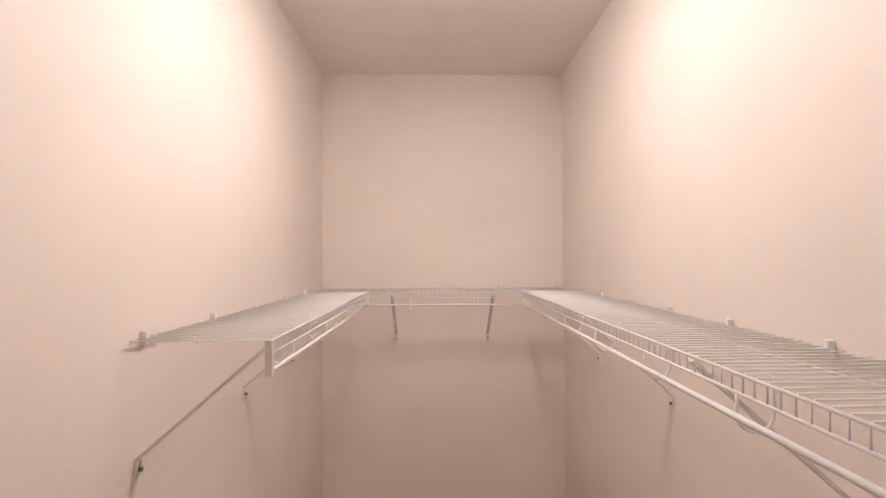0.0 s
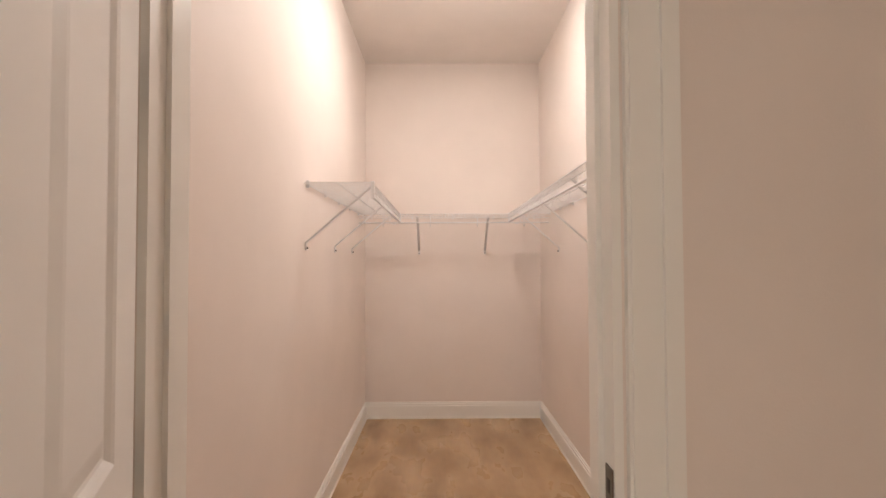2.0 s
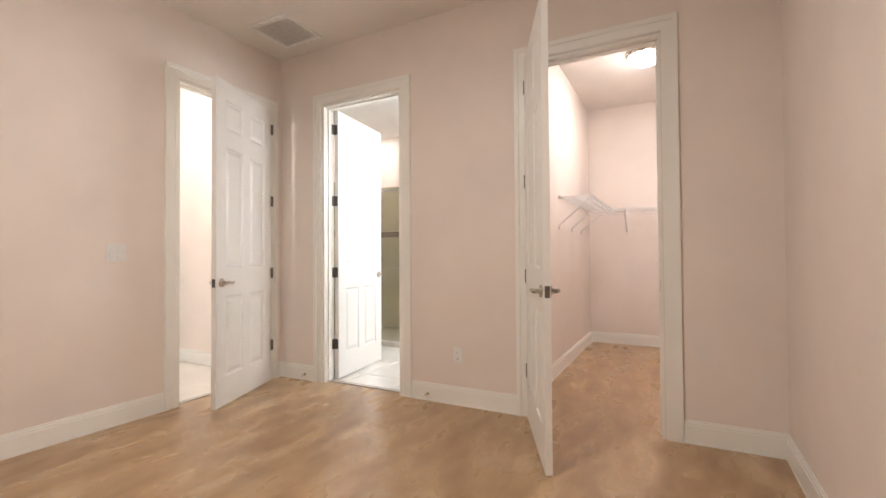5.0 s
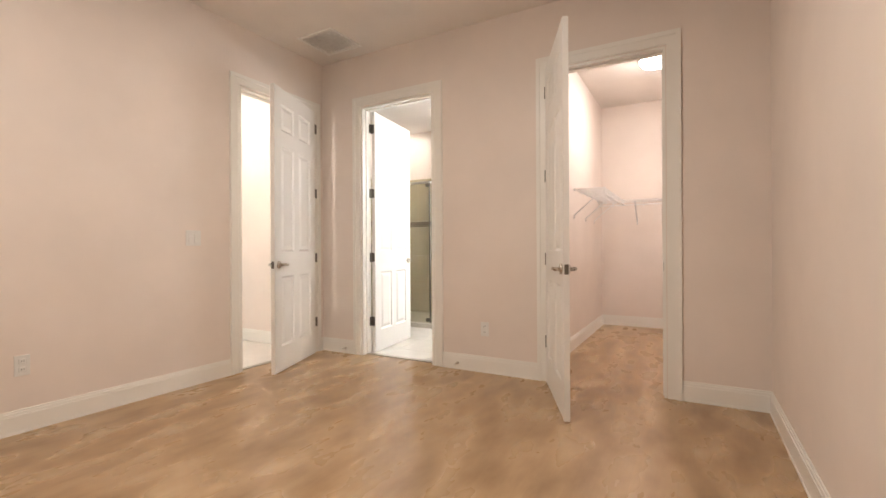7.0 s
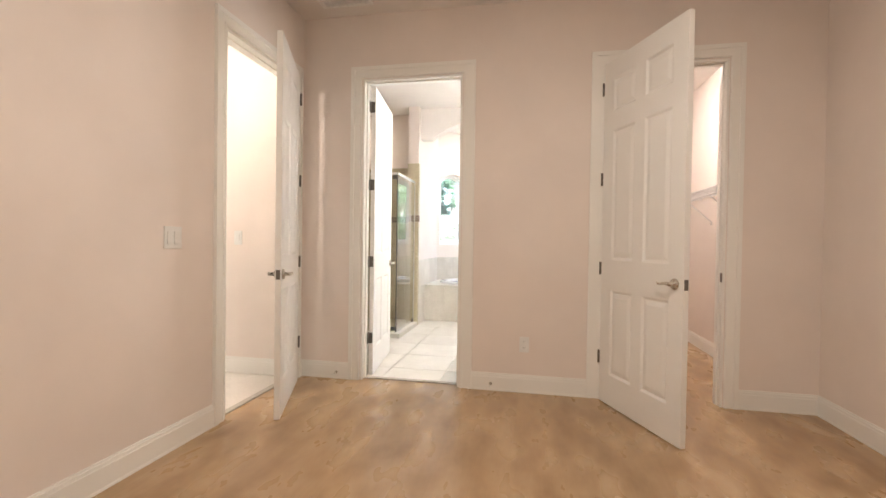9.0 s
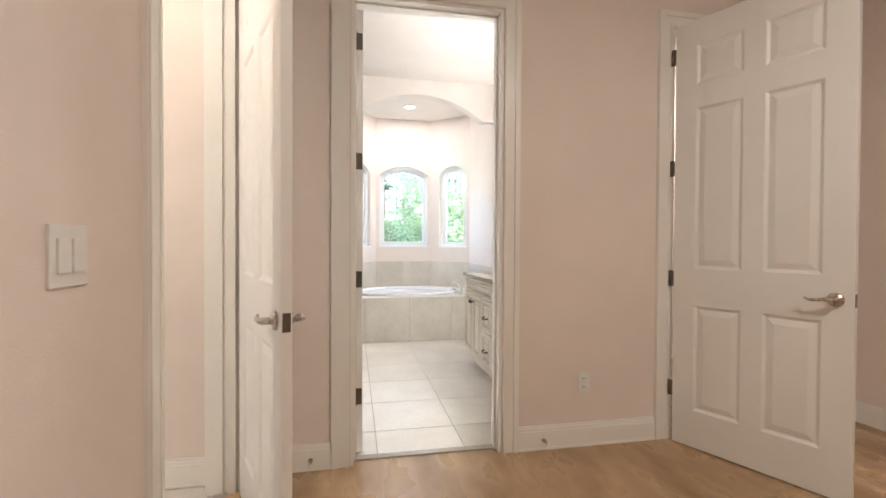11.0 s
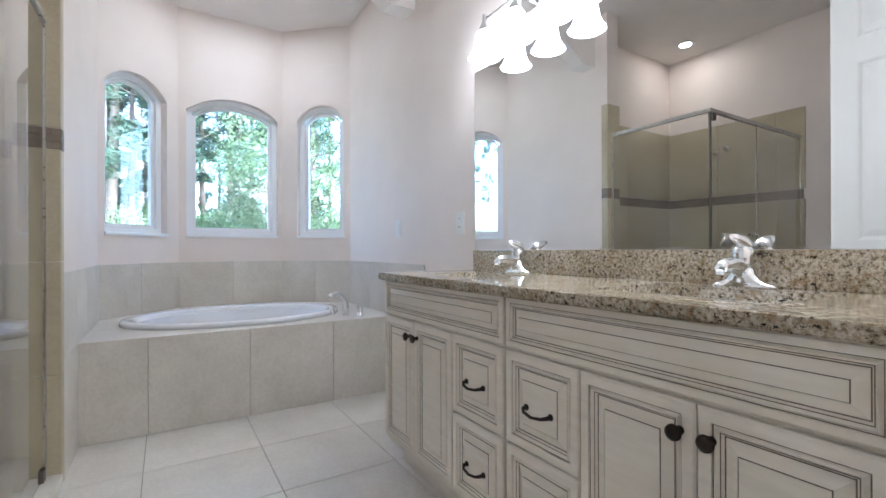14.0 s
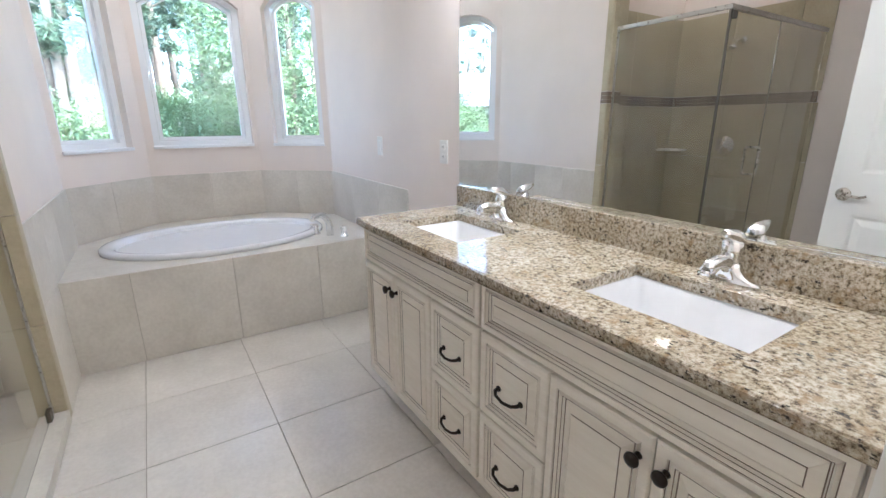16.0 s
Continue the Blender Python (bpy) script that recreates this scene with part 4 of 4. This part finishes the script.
TT = 0.892
sur = empty("tub_surround", Matrix(), "beige stone tile surround round the bathtub", "tile surround", kind="structure")
wall_tiles("tile", sur, DR, (VX, 2.16), [(DECK, TT)], 0.46, WTILE, inward=-1)
wall_tiles("tile", sur, CR, DR, [(DECK, TT)], 0.33, WTILE, inward=-1)
wall_tiles("tile", sur, BL, CR, [(DECK, TT)], 0.405, WTILE, inward=-1)
wall_tiles("tile", sur, AL, BL, [(DECK, TT)], 0.33, WTILE, inward=-1)
wall_tiles("tile", sur, (WX, YE + 0.052), AL, [(DECK, TT)], 0.34, WTILE, inward=-1)
wall_tiles("tile", sur, (WX, YE + 0.052), (WX, 2.575), [(0.0, DECK)], 0.34, WTILE, inward=-1)
wall_tiles("tile", sur, (VX, 2.575), (VX, 2.16), [(0.0, DECK)], 0.34, WTILE, inward=-1)

# ---- shower ----
GX, GY = -1.856, 1.354          # the glass corner
TOPT = 2.20
BAND = 1.412                   # foot of the mosaic band
shw = empty("shower_tiling", Matrix(), "olive beige stone tiled shower walls with mosaic band", "tile wall", kind="structure")
rows = [(0.0, 0.47), (0.47, 0.94), (0.94, BAND - 0.001), (BAND + 0.088, TOPT)]
wall_tiles("tile", shw, (WX - 0.141, YSH), (SX, YSH), rows, 0.497, STILE, 0.14, inward=1)
wall_tiles("tile", shw, (SX, YSH), (SX, 1.314), rows, 0.497, STILE, inward=1)
wall_tiles("tile", shw, (WX - 0.14, YE), (WX - 0.14, YSH), rows, 0.5, STILE, inward=1)
wall_tiles("tile", shw, (WX + 0.01, YE), (WX - 0.15, YE), rows, 0.5, STILE, inward=1)
wall_tiles("tile", shw, (WX, YE + 0.052), (WX, YE), rows, 0.5, STILE, inward=1)
# mosaic band, small squares
bm = bmesh.new()
for k in range(int((WX - 0.15 - SX) / 0.029)):
    for q in range(3):
        x, z = WX - 0.151 - k * 0.029, BAND + q * 0.029
        bx(bm, x - 0.0275, x, YSH - 0.011, YSH - 0.001, z, z + 0.0275)
for k in range(int((YSH - 1.314) / 0.029)):
    for q in range(3):
        y, z = YSH - 0.011 - k * 0.029, BAND + q * 0.029
        bx(bm, SX + 0.001, SX + 0.011, y - 0.0275, y, z, z + 0.0275)
for k in range(5):
    for q in range(3):
        x, z = WX + 0.008 - k * 0.031, BAND + q * 0.029
        bx(bm, x - 0.0295, x, YE - 0.011, YE - 0.001, z, z + 0.0275)
for k in range(2):
    for q in range(3):
        y, z = YE + k * 0.026, BAND + q * 0.029
        bx(bm, WX + 0.001, WX + 0.011, y, y + 0.0245, z, z + 0.0275)
mo = part("mosaic_band", bm, MOSAIC, shw, "brown mosaic band")
mo["kind"] = "stuff"
curb = empty("shower_curb", Matrix(), "low tiled shower curb under the glass", "curb")
part("curb_side", box(GX - 0.05, GX + 0.06, GY - 0.06, YE - 0.011, -0.004, 0.055, 0.004), WTILE, curb)
part("curb_end", box(SX + 0.011, GX - 0.051, GY - 0.06, GY + 0.05, -0.004, 0.055, 0.004), WTILE, curb)
thing("shower_pan", box(SX + 0.011, GX - 0.051, GY + 0.051, YSH - 0.011, -0.004, 0.012), STILE, "beige tiled shower floor", "shower floor")

enc = empty("shower_enclosure", Matrix(), "clear glass corner shower enclosure with metal header", "shower")
gz0, gz1 = 0.060, 1.925
g = 0.004
for nm, b in (("fixed_panel", (GX - g, GX + g, GY + 0.008, YE - 0.013, gz0, gz1)), ("fixed_panel", (SX + 0.013, -2.52, GY - g, GY + g, gz0, gz1))):
    part(nm, box(*b, 0.001), SHGLASS, enc).visible_shadow = False
gd = part("glass_door", box(-2.512, GX - 0.008, GY - g, GY + g, gz0 + 0.006, gz1 - 0.006, 0.001), SHGLASS, enc)
gd.visible_shadow = False
part("header", box(GX - 0.013, GX + 0.013, GY - 0.013, YE - 0.012, gz1, gz1 + 0.028, 0.003), METALTRIM, enc)
part("header", box(SX + 0.012, GX - 0.0135, GY - 0.013, GY + 0.013, gz1, gz1 + 0.028, 0.003), METALTRIM, enc)
part("wall_channel", box(GX - 0.008, GX + 0.008, YE - 0.024, YE - 0.0115, gz0, gz1), METALTRIM, enc)
part("edge_seal", box(GX - 0.006, GX + 0.006, GY - 0.006, GY + 0.007, gz0, gz1), STEEL, enc)
part("edge_seal", box(-2.520, -2.5125, GY - 0.005, GY + 0.005, gz0, gz1), STEEL, enc)
for z in (gz0 + 0.02, gz1 - 0.05):
    part("pivot_hinge", box(GX - 0.06, GX - 0.010, GY - 0.012, GY + 0.012, z, z + 0.045, 0.002), STEEL, gd)
part("floor_clamp", box(GX - 0.012, GX + 0.012, YE - 0.09, YE - 0.045, gz0 - 0.004, gz0 + 0.045, 0.002), STEEL, enc)
bm = bmesh.new()
hx = -2.425
for s in (1, -1):
    y = GY + s * 0.05
    tube(bm, [(hx, GY + s * g, 0.90), (hx, y - s * 0.012, 0.90), (hx, y, 0.912), (hx, y, 1.08), (hx, y - s * 0.012, 1.092), (hx, GY + s * g, 1.092)], 0.009, 10)
part("door_pull", bm, NICKEL, gd)

sh = empty("shower_fixture", pose(SX + 0.011, 1.95, 1.955), "chrome wall shower head on a short arm", "shower head")
bm = bmesh.new()
tube(bm, [(0, 0, 0), (0.06, 0, 0.012), (0.11, 0, -0.01), (0.14, 0, -0.04)], 0.010, 10)
part("arm", bm, CHROME, sh)
bm = bmesh.new()
lathe(bm, [(0.0, 0.0), (0.014, 0), (0.016, -0.02), (0.038, -0.05), (0.040, -0.06), (0, -0.061)], 20, pose(0.138, 0, -0.036, 0, -32))
part("head", bm, CHROME, sh)
bm = bmesh.new()
lathe(bm, [(0.0, 0.0), (0.03, 0), (0.026, 0.008), (0, 0.01)], 20, pose(0, 0, 0, 0, 90))
part("flange", bm, CHROME, sh)
va = empty("shower_valve", pose(SX + 0.011, 1.97, 1.052, 0, 90), "chrome round shower valve with lever", "valve")
bm = bmesh.new()
lathe(bm, [(0.0, 0.0), (0.085, 0), (0.082, 0.008), (0.04, 0.014), (0.034, 0.05), (0.0, 0.055)], 32)
part("escutcheon", bm, CHROME, va)
bm = bmesh.new()
tube(bm, [(0, 0, 0.045), (0.03, 0.01, 0.06), (0.075, 0.02, 0.065)], [0.012, 0.010, 0.007], 10)
part("lever", bm, CHROME, va)
bm = bmesh.new()
vs0 = [(SX + 0.011, YSH - 0.011)] + [(SX + 0.011 + 0.20 * math.cos(a), YSH - 0.011 - 0.20 * math.sin(a)) for a in (math.pi / 2 * k / 10 for k in range(11))]
lo, hi = [bm.verts.new((*p, 0.985)) for p in vs0], [bm.verts.new((*p, 1.005)) for p in vs0]
bm.faces.new(lo)
bm.faces.new(hi[::-1])
for k in range(len(vs0)):
    bm.faces.new((lo[k], lo[(k + 1) % len(vs0)], hi[(k + 1) % len(vs0)], hi[k]))
thing("corner_shelf", bm, WTILE, "quarter-round stone corner shelf in the shower", "shelf")

# ---- toilet ----
to = empty("toilet", pose(SX, 0.72, 0), "white two-piece porcelain toilet with closed lid", "toilet")
part("tank", box(0.02, 0.21, -0.22, 0.22, 0.38, 0.74, 0.02), PORCELAIN, to)
part("tank_lid", box(0.01, 0.22, -0.23, 0.23, 0.74, 0.775, 0.01), PORCELAIN, to)
bm = bmesh.new()
lathe(bm, [(0.0, 0.0), (0.13, 0.0), (0.12, 0.05), (0.10, 0.18), (0.16, 0.30), (0.19, 0.38), (0.185, 0.40), (0.0, 0.40)], 32, pose(0.44, 0, 0), 1.3, 1.0)
part("bowl", bm, PORCELAIN, to)
bm = bmesh.new()
lathe(bm, [(0.0, 0.402), (0.19, 0.402), (0.192, 0.42), (0.18, 0.432), (0, 0.434)], 32, pose(0.44, 0, 0), 1.28, 1.0)
part("lid", bm, PORCELAIN, to)

# ---- far room lamp ----
pl = empty("pendant_lamp", pose(-6.0, 0.55, H), "hanging lamp with a frosted bowl in the far room", "pendant lamp")
bm = bmesh.new()
tube(bm, [(0, 0, 0), (0, 0, -0.62)], 0.008, 8)
part("stem", bm, STEEL, pl)
bm = bmesh.new()
lathe(bm, [(0.0, -0.60), (0.05, -0.61), (0.19, -0.70), (0.2, -0.74), (0.12, -0.79), (0, -0.80)], 28)
part("shade", bm, OPAL, pl).visible_shadow = False


# ---- outdoors ----
bm = bmesh.new()
for q in ((-400, 400, 4.2, 600), (-400, -7.2, -200, 4.2), (1.9, 400, -200, 4.2), (-7.2, 1.9, -200, -5.8)):
    bm.faces.new([bm.verts.new(p) for p in ((q[0], q[2], -0.35), (q[1], q[2], -0.35), (q[1], q[3], -0.35), (q[0], q[3], -0.35))])
thing("ground", bm, GRASS, "rough green grass and leaf litter ground", "ground", kind="structure")


def leaf_cloud(name, blobs, per, size, material, seed, long=1.0, slim=0.5):
    """Many small leaves scattered through a set of clumps (x, y, z, radius)."""
    rng = random.Random(seed)
    verts, faces = [], []
    for cx, cy, cz, r in blobs:
        for _ in range(per):
            p = Vector((rng.gauss(0, 1), rng.gauss(0, 1), rng.gauss(0, 0.8)))
            p = p.normalized() * r * (rng.random() ** 0.45) + Vector((cx, cy, cz))
            a = Vector((rng.uniform(-1, 1), rng.uniform(-1, 1), rng.uniform(-0.6, 0.6))).normalized()
            b = a.orthogonal().normalized()
            s = size * rng.uniform(0.6, 1.4)
            k = len(verts)
            verts += [p - a * s * long, p + b * s * slim, p + a * s * long, p - b * s * slim]
            faces.append((k, k + 1, k + 2, k + 3))
    me = bpy.data.meshes.new(name)
    me.from_pydata(verts, [], faces)
    me.materials.append(material)
    return me


def limb_mesh(h, r, seed, limbs, lo):
    rng = random.Random(seed)
    bm = bmesh.new()
    bend = rng.uniform(-0.25, 0.25)
    tube(bm, [(bend * math.sin(z * 0.3), bend * 0.6 * math.sin(z * 0.23), z) for z in (h * k / 8 - 0.3 for k in range(9))], [r * (1 - 0.09 * k) for k in range(9)], 9)
    for k in range(limbs):
        z = h * (lo + (0.97 - lo) * rng.random())
        a, l = rng.uniform(0, 6.28), rng.uniform(0.5, 1.5)
        tube(bm, [(bend * math.sin(z * 0.3), bend * 0.6 * math.sin(z * 0.23), z), (0.5 * l * math.cos(a), 0.5 * l * math.sin(a), z + 0.1), (l * math.cos(a), l * math.sin(a), z + 0.35)], [r * 0.22, r * 0.15, r * 0.06], 5)
    return mesh("trunk", bm, BARK)


rng = random.Random(11)
pines = []
for s in range(3):
    h = 13 + 1.5 * s
    rr = random.Random(40 + s)
    tr = limb_mesh(h, 0.13 + 0.02 * s, s, 18, 0.28)
    blobs = []
    for _ in range(32):
        z = h * rr.uniform(0.26, 1.02)
        sp = 1.5 * (1.05 - 0.55 * z / h)
        a = rr.uniform(0, 6.28)
        blobs.append((sp * rr.random() * math.cos(a), sp * rr.random() * math.sin(a), z, rr.uniform(0.25, 0.6)))
    pines.append((tr, leaf_cloud("crown", blobs, 190, 0.085, NEEDLE, s, 1.6, 0.22)))


def pine(x, y, k, sc, rz):
    top = empty("pine_tree", pose(x, y, -0.35, 0, 0, rz) @ Matrix.Scale(sc, 4), "tall thin pine tree with sparse crown", "tree", "pine wood")
    for nm, me in zip(("trunk", "crown"), pines[k]):
        new(nm, me).parent = top


for i in range(72):
    y = rng.uniform(16, 40)
    x = rng.uniform(-0.75, 0.42) * (y + 1) - 1.0
    if (x + 1.6) / (y - 3.7) < -0.62 and y < 33:
        x += 0.6 * y
    pine(x, y, i % 3, rng.uniform(0.8, 1.15), rng.uniform(0, 360))
for x, y, k, sc in ((-2.9, 13.5, 0, 0.95), (1.15, 12.5, 1, 1.0), (-5.4, 15.0, 2, 0.9)):
    pine(x, y, k, sc, 50 * k)

bushes = []
for s in range(3):
    rr = random.Random(70 + s)
    blobs = [(rr.uniform(-0.9, 0.9), rr.uniform(-0.9, 0.9), rr.uniform(0.2, 1.9), rr.uniform(0.3, 0.6)) for _ in range(22)]
    bm = bmesh.new()
    for _ in range(6):
        a, l = rr.uniform(0, 6.28), rr.uniform(0.3, 0.8)
        tube(bm, [(0, 0, -0.1), (0.4 * l * math.cos(a), 0.4 * l * math.sin(a), 0.7), (l * math.cos(a), l * math.sin(a), 1.6)], [0.03, 0.02, 0.008], 6)
    bushes.append((mesh("stems", bm, BARK), leaf_cloud("foliage", blobs, 520, 0.028, LEAF, 90 + s, 1.0)))


def bush(x, y, k, sc, rz, name="bush", label="leafy green bush at the edge of the wood"):
    top = empty(name, pose(x, y, -0.35, 0, 0, rz) @ Matrix.Diagonal((sc, sc, sc * 1.05, 1)), label, name.split("_")[-1], "undergrowth")
    for nm, me in zip(("stems", "foliage"), bushes[k]):
        new(nm, me).parent = top


for i in range(40):
    y = rng.uniform(10.0, 19)
    x = rng.uniform(-0.60, 0.5) * (y + 1) - 1.0
    bush(x, y, i % 3, rng.uniform(0.7, 1.15), rng.uniform(0, 360))
for i in range(26):
    bush(-24 + i * 1.35 + rng.uniform(-0.5, 0.5), rng.uniform(20, 27), i % 3, rng.uniform(1.2, 1.8), rng.uniform(0, 360))
# a leafy tree close to the east window
lt = empty("leafy_tree", pose(1.35, 9.6, -0.35), "broad-leaved tree with pale green foliage", "tree")
new("trunk", limb_mesh(6.5, 0.09, 9, 14, 0.2)).parent = lt
rr = random.Random(5)
new("crown", leaf_cloud("crown", [(rr.uniform(-1.5, 1.5), rr.uniform(-1.2, 1.2), rr.uniform(1.4, 6.8), rr.uniform(0.35, 0.7)) for _ in range(100)], 560, 0.034, LEAF, 77, 1.0)).parent = lt

# neighbouring house and parked car beyond the west window
STUCCO, ROOFM, CARRED = plain("pale_stucco", (0.62, 0.60, 0.56), 0.9), plain("pale_grey_shingles", (0.45, 0.44, 0.43), 0.9, 0, 0.2, 4), plain("dark_red_car_paint", (0.16, 0.02, 0.02), 0.25)
DARKGLASS = plain("dark_car_glass", (0.03, 0.035, 0.04), 0.1)
house = empty("house", pose(-21, 27, -0.35, 0, 0, 35), "pale stucco house with a light shingle roof", "house")
part("wall", box(-6, 6, -4, 4, -0.1, 2.7), STUCCO, house)
bm = bmesh.new()
rv = [bm.verts.new(p) for p in ((-6.5, -4.5, 2.6), (6.5, -4.5, 2.6), (6.5, 4.5, 2.6), (-6.5, 4.5, 2.6), (-4.0, 0, 5.0), (4.0, 0, 5.0))]
for f in ((0, 1, 5, 4), (1, 2, 5), (2, 3, 4, 5), (3, 0, 4), (3, 2, 1, 0)):
    bm.faces.new([rv[q] for q in f])
part("roof", bm, ROOFM, house)
for x in (-3.5, 0.5, 4.0):
    part("window", box(x - 0.6, x + 0.6, -4.03, -3.98, 0.9, 2.1), DARKGLASS, house)
car = empty("car", pose(-14.5, 19.5, -0.35, 0, 0, 40), "dark red parked car beside the house", "car")
bm = bmesh.new()
prof = [(-2.1, 0.35), (2.1, 0.35), (2.15, 0.75), (1.3, 0.92), (0.7, 1.38), (-0.9, 1.42), (-1.7, 0.98), (-2.15, 0.9)]
a_, b_ = [bm.verts.new((x, -0.85, z)) for x, z in prof], [bm.verts.new((x, 0.85, z)) for x, z in prof]
bm.faces.new(a_)
bm.faces.new(b_[::-1])
for q in range(len(prof)):
    bm.faces.new((a_[q], a_[(q + 1) % 8], b_[(q + 1) % 8], b_[q]))
bmesh.ops.bevel(bm, geom=bm.edges[:], offset=0.06, segments=2, affect="EDGES")
part("body", bm, CARRED, car)
part("side_window", box(-1.2, 0.8, -0.86, 0.86, 0.98, 1.30, 0.03), DARKGLASS, car)
for x in (-1.35, 1.35):
    for y in (-0.8, 0.8):
        bm = bmesh.new()
        tube(bm, [(x, y - 0.1, 0.33), (x, y + 0.1, 0.33)], 0.33, 24)
        wh = part("wheel", bm, RUBBER_SLOT_SHADE, car)
        bm = bmesh.new()
        tube(bm, [(x, y - 0.105, 0.33), (x, y + 0.105, 0.33)], 0.2, 16)
        part("rim", bm, STEEL, wh)

# ---- pieces: bathroom floor tiles ----
fl = bpy.data.objects["floor_bath_bed"]
gx = [SX, -3.0, -2.505, -2.01, -1.515, -1.02, -0.515, VX]
gy = [YW1 - 0.02, 0.127, 0.621, 1.115, 1.612, 2.106, 2.60]
cache = {}
for x0, x1 in zip(gx, gx[1:]):
    for y0, y1 in zip(gy, gy[1:]):
        if x1 < -1.9 and y0 > 1.3:
            continue
        key = (round(x1 - x0, 3), round(y1 - y0, 3))
        if key not in cache:
            cache[key] = mesh("tile", box(0.002, key[0] - 0.002, 0.002, key[1] - 0.002, -0.008, 0.0, 0.0012), TILE)
        ob = new("tile", cache[key])
        ob.parent = fl
        ob.matrix_basis = pose(x0, y0, 0)
